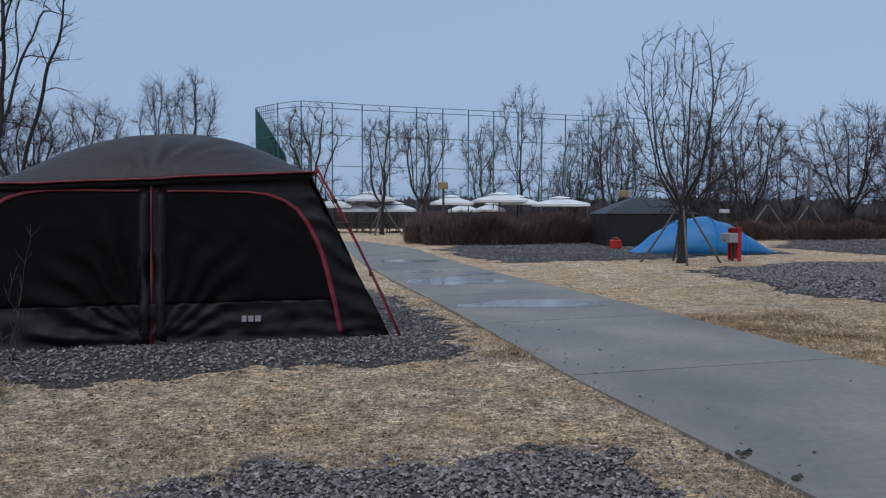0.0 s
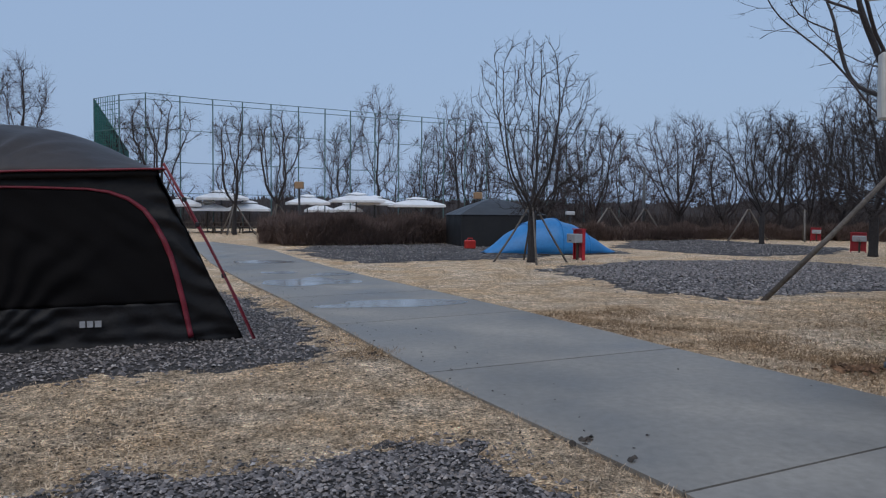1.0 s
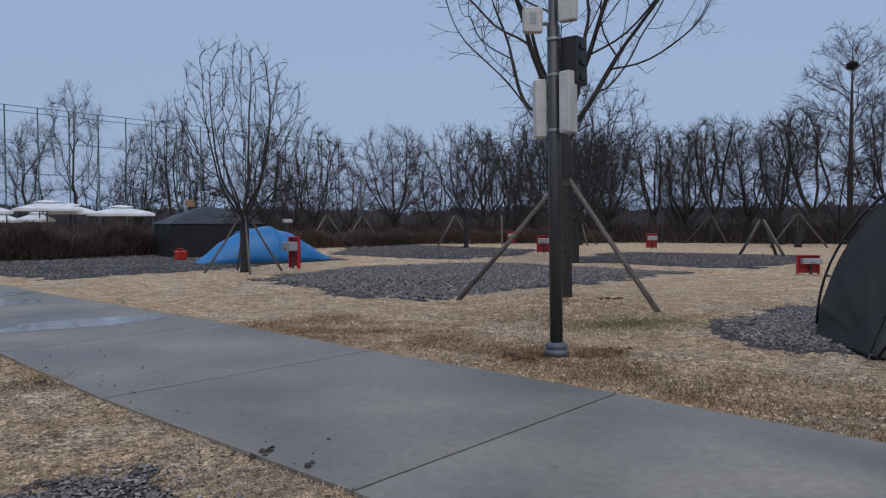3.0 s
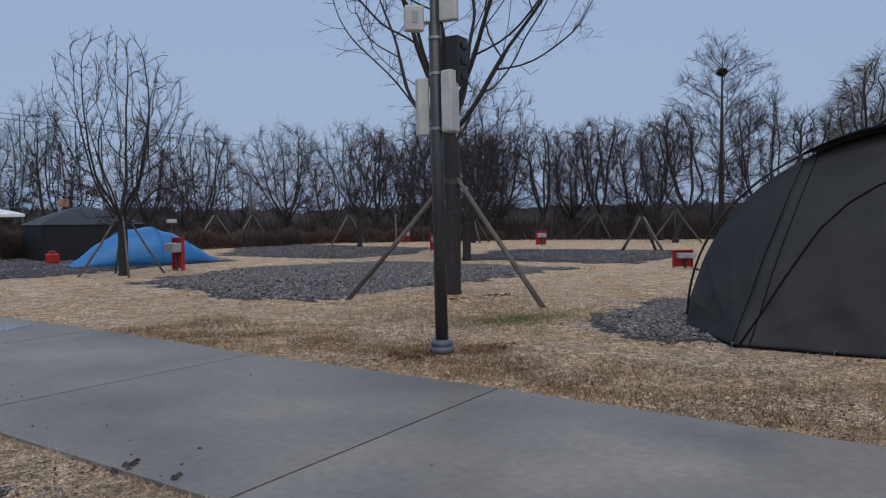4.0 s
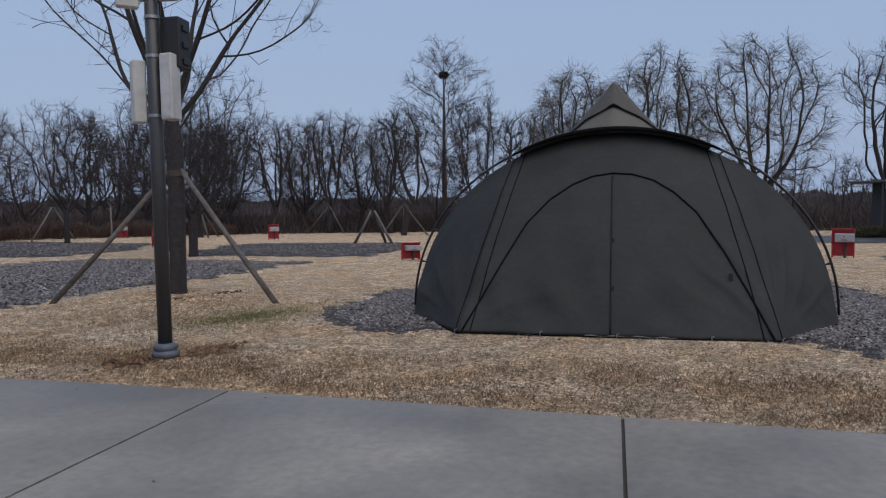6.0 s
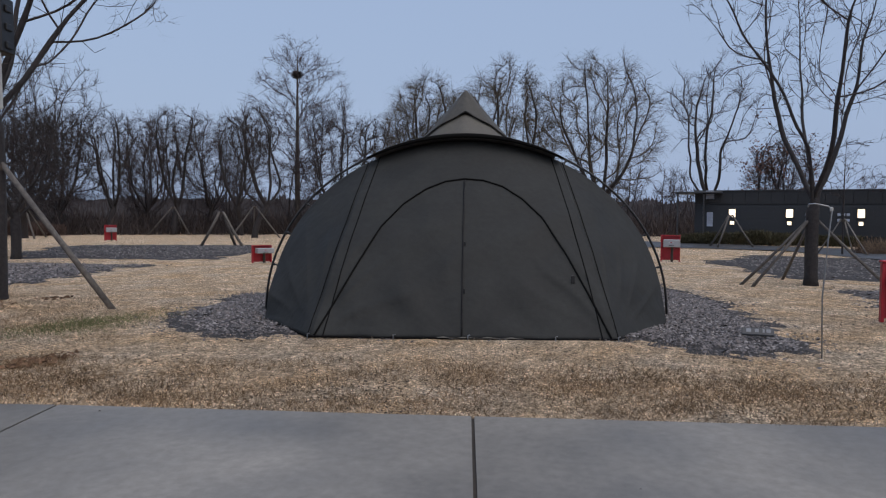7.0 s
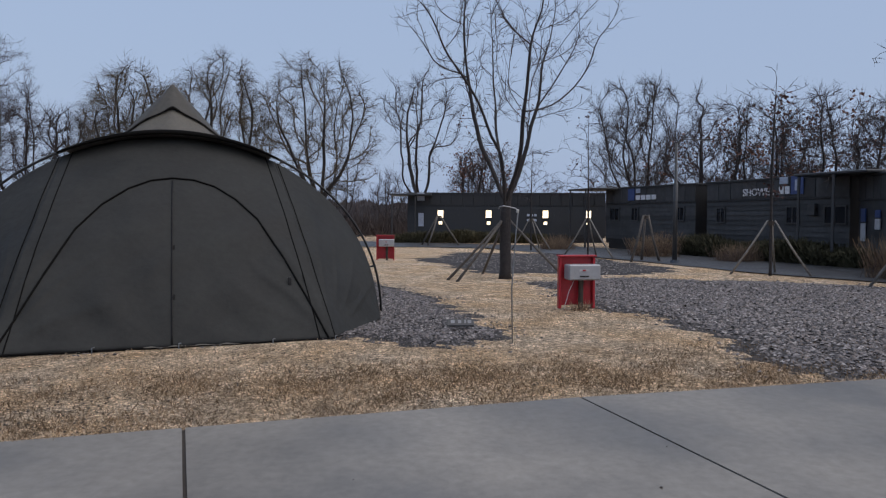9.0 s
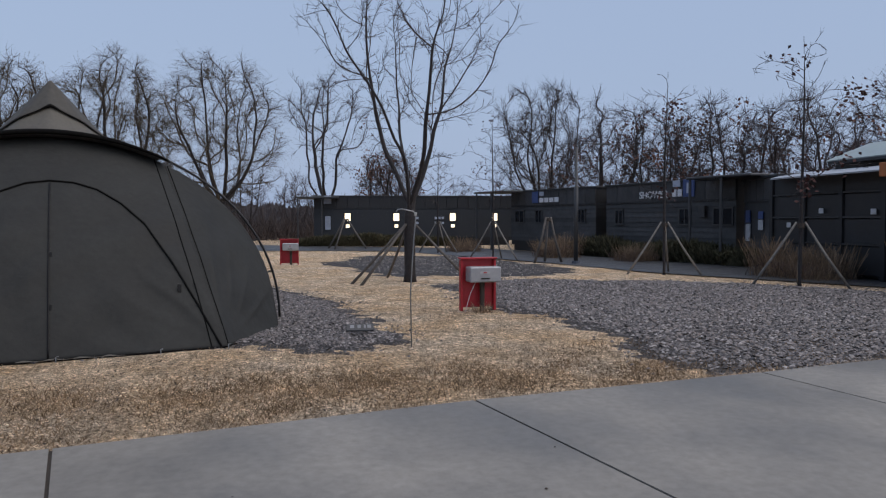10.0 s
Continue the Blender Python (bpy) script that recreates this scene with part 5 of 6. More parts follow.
        v, f, _, _ = twig_mesh(base, out * 0.7 + g.normal(0, 0.35, (weep, 3)) + np.array([0, 0, 0.15]), g.uniform(0.7, 2.1, weep), np.full(weep, twig_r * 0.8), g, droop=1.3)
        faces.append(f + sum(len(q) for q in verts))
        verts.append(v)
    part("crown", mesh_fast("crown", np.concatenate(verts), np.concatenate(faces), twig), ob, "bare twigs")
    if leaves:
        r = random.Random(seed + 1)
        s = Shape()
        heart = [r.choice(list(tips)) for _ in range(max(4, leaves // 20))]
        for _ in range(leaves):
            p = Vector(r.choice(heart)) + Vector((r.gauss(0, 1), r.gauss(0, 1), r.gauss(0, 0.8))) * leaf_size * 1.5
            a = Vector((r.uniform(-1, 1), r.uniform(-1, 1), r.uniform(-1, 0.2))).normalized() * leaf_size * r.uniform(0.6, 1.3)
            b = a.orthogonal().normalized() * leaf_size * 0.35
            s.add([p, p + a * 0.5 + b, p + a, p + a * 0.5 - b + Vector((0, 0, 0.01))], [(0, 1, 2), (0, 2, 3)])
        part("leaves", s.mesh("leaves", leaf_mat or M_DEADLEAF), ob, "withered brown leaves")
    return ob


def stakes(place, reach, height, turns, radius=0.032, label="weathered round timber stakes propping a young tree", mat=None):
    """Props leaning in to a trunk."""
    ob = thing("tree_stakes", label, "tree support", pose(place[0], place[1], 0), "tree props")
    for k, a in enumerate(turns):
        a = radians(a)
        c, s = math.cos(a), math.sin(a)
        part("stake", Shape().tube([(c * reach, s * reach, -0.05), (c * reach * 0.5 + 0.01, s * reach * 0.5, height * 0.5), (c * 0.08, s * 0.08, height)], [radius * 1.1, radius, radius * 0.9], 8).mesh("stake", mat or M_STAKE, True), ob)
    part("tie", Shape().tube([(0, 0, height - 0.12), (0, 0, height - 0.02)], 0.14 if height > 1.8 else 0.075, 12).mesh("tie", M_TABLE), ob, "dark rope tie")
    return ob


# the tree behind the pole: a clear trunk and a wide vase of limbs
tree("zelkova_tree", "bare vase-shaped tree with a grey trunk on a low mound", 17, (7.53, 9.95), 8.2, 2.9, 7.8, 0.118, M_BARK, M_TWIG, "vase", count=1100, twigs=1.2, twig_len=0.40, twig_r=0.003, tip_r=0.006, step=0.24, taper=1.75, wild=0.13, limbs=11, tilt=38, up=0.25)
stakes((7.55, 9.95), 1.95, 2.15, (142, -78, 52), 0.042)
tree("young_tree", "bare upswept young tree staked beside the blue tent", 5, (4.25, 20.9), 6.7, 1.5, 4.1, 0.10, M_BARK, M_TWIG, "round", count=1000, twigs=1.5, twig_len=0.42, twig_r=0.005, tip_r=0.009, up=0.4, wild=0.11, step=0.2, taper=1.8, limbs=10, tilt=34)
stakes((4.25, 20.9), 1.15, 1.7, (172, 8, 265, 90), 0.03)
tree("lawn_tree", "bare forked tree with sparse upright limbs and stakes", 24, (16.8, -1.69), 7.4, 1.75, 5.2, 0.105, M_BARK, M_TWIG, "vase", count=420, leaves=40, leaf_size=0.07, twigs=2.2, twig_len=0.45, twig_r=0.0042, tip_r=0.0075, step=0.24, taper=1.55, wild=0.2, limbs=5, tilt=27)
stakes((16.8, -1.69), 1.45, 1.35, (110, 128, -100, 20), 0.03)
for seed, place, h, n in ((31, (18.1, -8.31), 5.5, 110), (32, (14.38, -9.69), 5.5, 130), (33, (25.6, -5.15), 5.2, 30), (34, (31.3, -3.74), 4.6, 20)):
    tree("sapling", "slender staked sapling holding a few dead leaves", seed, place, h, 2.0, 2.5, 0.038, M_BARK, M_TWIG, "oval", group="staked saplings", count=70, leaves=n, leaf_size=0.10, twigs=0.9, twig_len=0.3, twig_r=0.004, tip_r=0.006, leader=0.94, up=0.7, step=0.17, taper=1.7)
    stakes(place, 0.95, 1.35, (60, 180 + 60, -30), 0.026, mat=M_STAKEPALE)
tree("lane_tree", "bare spreading tree with bent limbs behind the dark cabin", 41, (47.0, 1.9), 10.9, 2.6, 6.8, 0.15, M_BARK, M_TWIG, "vase", count=230, twigs=3.0, twig_len=0.9, twig_r=0.007, tip_r=0.011, wild=0.24, up=0.12, limbs=4, tilt=40)
stakes((36.4, 0.35), 1.05, 1.5, (60, 150, -90), 0.04)
stakes((23.68, -6.67), 0.5, 1.5, (100, -80, 0), 0.04)
stakes((26.0, 21.1), 0.95, 1.5, (110, -70, 0), 0.06, "pale timber props standing on the dry lawn")
tree("lawn_tree", "bare rounded tree standing in the lawn", 51, (15.5, 20.2), 6.7, 1.4, 5.2, 0.11, M_BARK, M_TWIG, "round", count=1200, twigs=2.6, twig_len=0.5, twig_r=0.005, tip_r=0.006, up=0.3, wild=0.2, limbs=6, tilt=45)
tree("lawn_tree", "dark bare tree standing beside a red outlet board", 57, (17.8, 24.7), 6.6, 1.6, 5.0, 0.13, M_BARK, M_TWIG, "round", count=700, twigs=2.6, twig_len=0.5, twig_r=0.005, tip_r=0.008, up=0.25, wild=0.18, limbs=6, tilt=45)
tree("lawn_tree", "bare spreading tree at the lawn's far edge", 52, (20.0, 36.4), 7.2, 1.7, 6.0, 0.105, M_BARK, M_TWIG, "vase", count=480, twigs=2.6, twig_len=0.6, twig_r=0.006, tip_r=0.009, limbs=5, tilt=45)
tree("lawn_tree", "bare multi-stemmed tree rising behind the cabin tent", 53, (-10.0, 11.9), 7.0, 0.5, 4.2, 0.10, M_BARK, M_TWIG, "vase", count=420, twigs=2.2, twig_len=0.45, twig_r=0.0035, tip_r=0.005, up=0.35, wild=0.22, limbs=5, tilt=24)
for seed, place, h, w in ((54, (-9.6, 48.8), 8.2, 3.6), (55, (-6.6, 47.2), 7.9, 4.2), (56, (-14.7, 49.7), 9.2, 5.6)):
    tree("plaza_tree", "bare spreading tree among the white parasols", seed, place, h, 2.0, w, 0.13, M_BARK, M_TWIG, "vase", count=330, twigs=3.0, twig_len=0.7, twig_r=0.006, tip_r=0.010, up=0.3, limbs=5, tilt=32)
    stakes(place, 1.4, 2.0, (20, 140, 260), 0.05)

# wood edge: single trees that stand out, by place, height and crown width
ROUND = [(17.8, 58.8, 9.8, 6.6), (22.6, 52.9, 9.4, 7.6), (14.4, 61.9, 10.0, 5.4), (5.9, 75.4, 10.9, 5.4), (9.6, 74.0, 10.6, 5.4), (35.8, 42.5, 8.4, 4.6), (43.0, 42.4, 9.3, 4.8), (43.8, 37.5, 9.0, 4.8), (28.5, 50.0, 8.6, 5.6), (31.0, 46.0, 8.8, 4.6), (46.1, 27.7, 10.0, 6.0)]
for k, (x, y, h, w) in enumerate(ROUND):
    tree("woodland_tree", "bare grey-brown tree with a rounded crown of fine twigs", 120 + k, (x, y), h, 1.6, w, 0.17, M_BARK, M_TWIGHAZE, "round", "woodland edge trees", count=480, twigs=4.2, twig_len=1.0, twig_r=0.0085, tip_r=0.010, lean=0.5, up=0.22, wild=0.11, limbs=8, tilt=46)
DARK = [(37.2, 40.0, 8.6, 4.8), (38.8, 35.8, 8.6, 4.8), (36.6, 27.4, 8.0, 4.0), (33.6, 42.0, 7.8, 4.4), (40.6, 31.6, 8.2, 4.4), (45.0, 23.5, 8.4, 4.6), (29.0, 37.6, 7.0, 3.8)]
for k, (x, y, h, w) in enumerate(DARK):
    tree("edge_tree", "dark bare tree with crooked limbs before the wood", 140 + k, (x, y), h, 1.9, w, 0.17, M_BARK, M_TWIG, "vase", "woodland edge trees", count=300, twigs=3.6, twig_len=0.8, twig_r=0.008, tip_r=0.011, lean=0.8, wild=0.18, up=0.2, limbs=5, tilt=44)
for x, y, turns in ((38.8, 35.8, (20, 140, 260)), (36.6, 27.4, (40, 160, 280)), (29.0, 37.6, (10, 130, 250)), (16.5, 44.0, (20, 200)), (22.5, 42.5, (20, 200)), (25.5, 41.5, (60, 240)), (13.5, 42.0, (20, 200))):
    stakes((x, y), 1.7, 1.9, turns, 0.05)
SLIM = [(-27.3, 44.1, 8.7, 4.4), (-24.1, 45.9, 10.3, 3.0), (-22.0, 46.8, 10.7, 4.4), (0.0, 66.6, 12.9, 5.6), (7.1, 66.2, 12.4, 4.8), (-20.0, 60.0, 9.0, 5.0), (-3.5, 68.0, 10.0, 5.0)]
for k, (x, y, h, w) in enumerate(SLIM):
    tree("slim_tree", "slender bare tree with upright stems behind the court", 160 + k, (x, y), h, 1.2, w, 0.13, M_BARK, M_TWIGHAZE, "vase", "trees by the court", count=190, twigs=3.6, twig_len=1.1, twig_r=0.008, tip_r=0.012, up=0.6)

# the wood behind: a few kinds, copied in rows
kinds = []
for k, (h, w) in enumerate(((8.6, 6.0), (9.2, 5.4), (7.8, 6.4), (8.8, 5.6))):
    kinds.append(tree("woodland_tree", "bare grey-brown tree at the woodland edge", 70 + k, (30 + 7 * k, 62 - 4 * k), h, 1.4, w, 0.15, M_BARK, M_TWIGHAZE, "round", "woodland edge trees", count=150, twigs=3.6, twig_len=1.5, twig_r=0.011, tip_r=0.014, lean=0.5, up=0.22, wild=0.11, step=0.5, limbs=6, tilt=44))
EDGE = [(-50, 58), (-30, 72), (-8, 74), (10, 66), (21, 55), (30, 48), (40, 40), (47, 30), (53, 18), (57, 4), (58, -8), (54, -20), (46, -27), (34, -30), (20, -30), (8, -32)]
r = random.Random(12)
steps = []
for (x0, y0), (x1, y1) in zip(EDGE, EDGE[1:]):
    length = math.hypot(x1 - x0, y1 - y0)
    n = max(2, round(length / 5.4))
    steps += [(x0 + (x1 - x0) * (i + r.uniform(-0.3, 0.3)) / n, y0 + (y1 - y0) * (i + r.uniform(-0.3, 0.3)) / n) for i in range(n)]
for k, (x, y) in enumerate(steps):
    for row in range(2 if k % 3 == 0 else 1):
        d = 1.16 + row * 0.17 + r.uniform(-0.05, 0.08)
        s = r.uniform(0.72, 1.0) * (1.0 + 0.1 * row) * (0.85 if y < 8 and x > 40 else 1.0)
        c = copy_thing(kinds[(k + row * 2 + r.randrange(2)) % 4], pose(x * d, y * d, 0, 0, 0, r.uniform(0, 360)))
        c.scale = (s * 1.05, s * 1.05, s)

# taller trees: the nest tree, willows, and oaks that keep brown leaves
tree("poplar_tree", "tall pale bare poplar holding a dark bird nest", 81, (48.0, 32.0), 14.9, 4.2, 7.6, 0.21, M_BARKGREY, M_TWIGHAZE, "round", count=640, twigs=2.8, twig_len=0.9, twig_r=0.008, tip_r=0.011, leader=0.93, up=0.75, wild=0.18, step=0.4)
nest = thing("bird_nest", "dark round twig nest high in the poplar", "nest", pose(48.0, 32.0, 12.2))
r = random.Random(4)
s = Shape()
for _ in range(260):
    a, b = r.uniform(0, 2 * math.pi), r.uniform(-1, 1)
    q = Vector((math.cos(a) * math.sqrt(1 - b * b), math.sin(a) * math.sqrt(1 - b * b), b * 0.8)) * 0.27
    d = Vector((r.uniform(-1, 1), r.uniform(-1, 1), r.uniform(-0.5, 0.5))).normalized() * 0.18
    s.tube([q - d, q * 0.9, q + d], 0.025, 3, False)
part("twigs", s.mesh("twigs", M_BARK), nest)
for seed, place, h, w, n in ((91, (43.9, 18.9), 10.9, 5.6, 1500), (92, (45.7, 14.1), 11.8, 6.2, 1700), (93, (46.2, 8.3), 11.8, 7.8, 1000)):
    tree("willow_tree", "large bare willow with drooping ochre twigs", seed, place, h, 2.4, w, 0.26, M_BARK, M_WILLOW, "round", "willows", count=520, twigs=4.0, twig_len=1.0, twig_r=0.0075, tip_r=0.011, weep=n * 2, up=0.22, wild=0.14, limbs=7, tilt=42)
for seed, place, h, w in ((96, (52.0, 24.0), 9.0, 6.0), (97, (42.8, -11.2), 9.6, 6.2), (100, (-32, 44), 8.8, 6.0)):
    tree("tall_tree", "tall bare tree with a wide crown of fine twigs", seed, place, h, 2.0, w, 0.18, M_BARK, M_TWIG, "round", count=520, twigs=5.5, twig_len=0.9, twig_r=0.0075, tip_r=0.011, up=0.1, wild=0.14, limbs=6, tilt=48)
for seed, place, h, w, n in ((111, (36.2, -12.9), 7.5, 5.2, 420), (112, (35.0, -15.4), 7.3, 5.8, 800), (113, (31.4, -16.8), 7.0, 5.8, 800), (114, (47.0, -2.1), 6.0, 4.4, 1100), (115, (28.6, -18.8), 6.8, 5.8, 420), (116, (22.6, -19.4), 7.0, 5.6, 360)):
    tree("oak_tree", "bare oak still holding clusters of rust-brown leaves", seed, place, h, 1.6, w, 0.15, M_BARK, M_TWIGHAZE, "round", "oaks", count=380, leaves=n, leaf_mat=M_OAKLEAF, leaf_size=0.16, twigs=4.2, twig_len=0.75, twig_r=0.006, tip_r=0.010, wild=0.17, up=0.0, limbs=6, tilt=62)

# undergrowth: dense stems filling the wood's foot
wx, wy, wh = [], [], []
rng = np.random.default_rng(8)
for (x0, y0), (x1, y1) in zip(EDGE, EDGE[1:]):
    length = math.hypot(x1 - x0, y1 - y0)
    n = int(length * 560)
    t, d = rng.random(n), 0.93 + 0.42 * rng.random(n)
    wx.append((x0 + (x1 - x0) * t) * d)
    wy.append((y0 + (y1 - y0) * t) * d)
wx, wy = np.concatenate(wx), np.concatenate(wy)
tagged(new("undergrowth", blades("undergrowth", wx, wy, -0.05, 1.7 * (0.35 + 0.75 * rng.random(len(wx))), 0.05, 0.8, rng, M_UNDER)), "dense dark undergrowth stems in the bare wood", "undergrowth", kind="stuff")
# slender saplings standing close between the trees
pick = rng.random(len(wx)) < 0.14
wx, wy = wx[pick] * 1.04, wy[pick] * 1.04
tagged(new("thicket", blades("thicket", wx, wy, -0.05, 3.0 * (0.4 + 0.8 * rng.random(len(wx))), 0.035, 0.28, rng, M_UNDER)), "thicket of slender bare saplings in the wood", "undergrowth", kind="stuff")
# a mass of wood far behind, closing the view, its haze painted as colour
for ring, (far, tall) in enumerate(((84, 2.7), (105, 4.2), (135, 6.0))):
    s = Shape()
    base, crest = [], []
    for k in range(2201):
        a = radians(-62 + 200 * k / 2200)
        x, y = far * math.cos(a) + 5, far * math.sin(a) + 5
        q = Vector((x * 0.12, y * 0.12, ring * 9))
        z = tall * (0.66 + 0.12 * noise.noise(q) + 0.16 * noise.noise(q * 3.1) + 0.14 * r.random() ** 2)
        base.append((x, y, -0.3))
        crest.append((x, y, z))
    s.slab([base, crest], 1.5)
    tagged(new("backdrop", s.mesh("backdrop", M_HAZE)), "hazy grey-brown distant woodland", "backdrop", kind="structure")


def hedge(name, label, line, height, thick, per_m, mat, lean=0.22, width=0.014, seed=1, category="hedge", twiggy=False):
    g = np.random.default_rng(seed)
    xs, ys, hs = [], [], []
    for (x0, y0), (x1, y1) in zip(line, line[1:]):
        length = math.hypot(x1 - x0, y1 - y0)
        n = int(length * per_m)
        t, o = g.random(n), g.uniform(-0.5, 0.5, n) * thick
        nx, ny = -(y1 - y0) / length, (x1 - x0) / length
        xs.append(x0 + (x1 - x0) * t + nx * o)
        ys.append(y0 + (y1 - y0) * t + ny * o)
    xs, ys = np.concatenate(xs), np.concatenate(ys)
    wave = height * (0.88 + 0.14 * np.sin(xs * 1.3 + ys * 0.9) + 0.1 * np.sin(xs * 3.1 - ys * 2.3))
    if twiggy:
        ob = new(name, blades(name, xs, ys, g.random(len(xs)) ** 0.8 * wave * 0.75 - 0.03, 0.34 * wave, width, lean, g, mat))
    else:
        ob = new(name, blades(name, xs, ys, -0.03, wave, width, lean, g, mat))
    return tagged(ob, label, category, kind="stuff")


hedge("bare_hedge", "clipped bare reddish-brown hedge of fine stems", [(-4.6, 32.4), (-1.5, 33.4), (3.3, 36.2), (6.5, 38.0)], 1.42, 1.9, 6000, M_HEDGE, 0.8, 0.022, twiggy=True)
hedge("bare_hedge", "clipped bare reddish-brown hedge of fine stems", [(-4.8, 33.2), (-5.2, 37.5), (2.0, 40.5)], 1.42, 1.7, 2200, M_HEDGE, 0.8, 0.026, 2, twiggy=True)
hedge("bare_hedge", "low bare brown hedge along the lawn's far edge", [(8, 39.5), (14.5, 41.5), (20.5, 45.0), (27.0, 44.0), (34.0, 40.5)], 1.1, 1.6, 2200, M_HEDGE, 0.8, 0.028, 3, twiggy=True)
hedge("clipped_shrubs", "dull brown-green clipped shrubs along the cabin wall", [(40.2, 3.5), (40.6, -1.0), (40.2, -5.5)], 0.72, 1.0, 2600, M_SHRUB, 0.9, 0.03, 4, twiggy=True)
hedge("clipped_shrubs", "dull green clipped shrubs along the asphalt lane", [(29.0, -9.2), (25.0, -10.6), (20.6, -12.2)], 0.78, 1.0, 3200, M_SHRUB, 1.0, 0.045, 5, twiggy=True)
for k, (line, h) in enumerate((([(27.5, -7.6), (26.2, -8.0)], 1.0), ([(17.6, -10.8), (15.6, -11.4)], 1.15), ([(13.2, -11.6), (11.4, -12.2)], 1.3), ([(24.5, -9.6), (23.5, -10.0)], 0.8), ([(33, -4.9), (32, -5.2)], 0.8))):
    hedge("dry_reeds", "clump of tall dry straw-brown reeds", line, h * 0.8, 1.3, 900, M_REED, 0.45, 0.008, 20 + k, "reeds")
    hedge("dry_reeds", "low tangle of dry brown weeds", line, h * 0.55, 1.5, 1000, M_HEDGE, 0.8, 0.013, 40 + k, "reeds", twiggy=True)
hedge("base_tuft", "dry grass tuft at the outlet board's foot", [(11.0, -2.35), (11.1, -2.6)], 0.2, 0.25, 500, M_REED, 0.9, 0.008, 31, "grass")
for cx, cy in ((4.0, 5.85), (4.8, 5.62), (7.1, 9.6), (8.1, 9.7), (-0.44, 6.72)):
    hedge("dead_tuft", "reddish dead grass tuft on bare soil", [(cx - 0.2, cy + 0.1), (cx + 0.2, cy - 0.1)], 0.11, 0.55, 1500, M_BROWNBLADE, 1.25, 0.007, int(cx * 10) + 50, "grass")
rng = np.random.default_rng(61)
for cx, cy, n in ((3.98, 5.75, 70), (4.78, 5.62, 80), (7.2, 9.55, 40), (8.0, 9.5, 40)):
    lump = new("turf_clods", stones("turf_clods", rng.normal(cx, 0.17, n), rng.normal(cy, 0.10, n), relief(np.array([cx]), np.array([cy]))[0] + 0.02 + (0.06 if cy > 9 else 0), 0.034, rng, M_RUSTSOIL))
    tagged(lump, "dug-up reddish turf clods on the lawn", "soil", kind="stuff")


# ---- sports court fence ----
court = thing("court_fence", "tall teal steel ball-court fence with fine netting", "fence")
FL = [(-33.6, 102.4), (-20.87, 55.5), (-18.4, 53.4), (-16.26, 52.3), (-12.2, 54.6), (7.5, 63.4), (26, 71.5)]
top = 9.7
for (x0, y0), (x1, y1) in zip(FL, FL[1:]):
    length = math.hypot(x1 - x0, y1 - y0)
    n = max(1, round(length / 2.25))
    for i in range(n):
        x, y = x0 + (x1 - x0) * i / n, y0 + (y1 - y0) * i / n
        part("fence_post", Shape().tube([(x, y, 0), (x, y, top)], 0.05, 6).mesh("fence_post", M_TEAL), court)
    for z in (0.3, 2.8, 5.0, 7.3, 9.3, top):
        part("fence_rail", Shape().tube([(x0, y0, z), (x1, y1, z)], 0.026, 5).mesh("fence_rail", M_TEAL), court)
s = Shape()
for (x0, y0), (x1, y1) in zip(FL[:3], FL[1:3]):
    length = math.hypot(x1 - x0, y1 - y0)
    for i in range(int(length / 0.3)):
        k = i * 0.3 / length
        x, y = x0 + (x1 - x0) * k, y0 + (y1 - y0) * k
        s.tube([(x, y, 0.2), (x, y, top)], 0.026, 3, False)
    for i in range(int(top / 0.35)):
        s.tube([(x0, y0, 0.35 * i), (x1, y1, 0.35 * i)], 0.02, 3, False)
part("net", s.mesh("net", M_NET), court, "green netting")


# ---- white parasols and picnic tables ----
def parasol(x, y, size, height, turn):
    ob = thing("parasol", "square white canvas parasol with a vented top", "parasol", pose(x, y, 0, 0, 0, turn), "white parasols")
    ring = [(-1, -1), (0, -1.0), (1, -1), (1.0, 0), (1, 1), (0, 1.0), (-1, 1), (-1.0, 0), (-1, -1)]
    def roof(r0, r1, z0, z1, n):
        rows = []
        for i in range(n + 1):
            k = i / n
            rows.append([Vector((a * (r0 + (r1 - r0) * k), b * (r0 + (r1 - r0) * k), z0 + (z1 - z0) * k ** 0.8 + (0.04 if abs(a) == abs(b) else -0.02) * (1 - k))) for a, b in ring])
        return Shape().slab(rows, 0.02)
    canopy = part("canopy", roof(size / 2, size * 0.14, height, height + 0.42, 4).mesh("canopy", M_WHITECANVAS), ob, "white canvas canopy")
    part("vent_cap", roof(size * 0.19, 0.03, height + 0.47, height + 0.66, 3).mesh("vent_cap", M_WHITECANVAS), canopy)
    part("valance", Shape().slab([[Vector((a * size / 2, b * size / 2, height - 0.16 * i + 0.02)) for a, b in ring] for i in (0, 1)], 0.02).mesh("valance", M_WHITECANVAS), canopy)
    part("mast", Shape().tube([(0, 0, 0), (0, 0, height + 0.45)], 0.045, 8).mesh("mast", M_BLACKPOLE), ob, "dark mast")
    part("foot_plate", Shape().box(-0.4, -0.4, 0, 0.4, 0.4, 0.08, 0.02).mesh("foot_plate", M_BLACKPOLE), ob)
    return ob


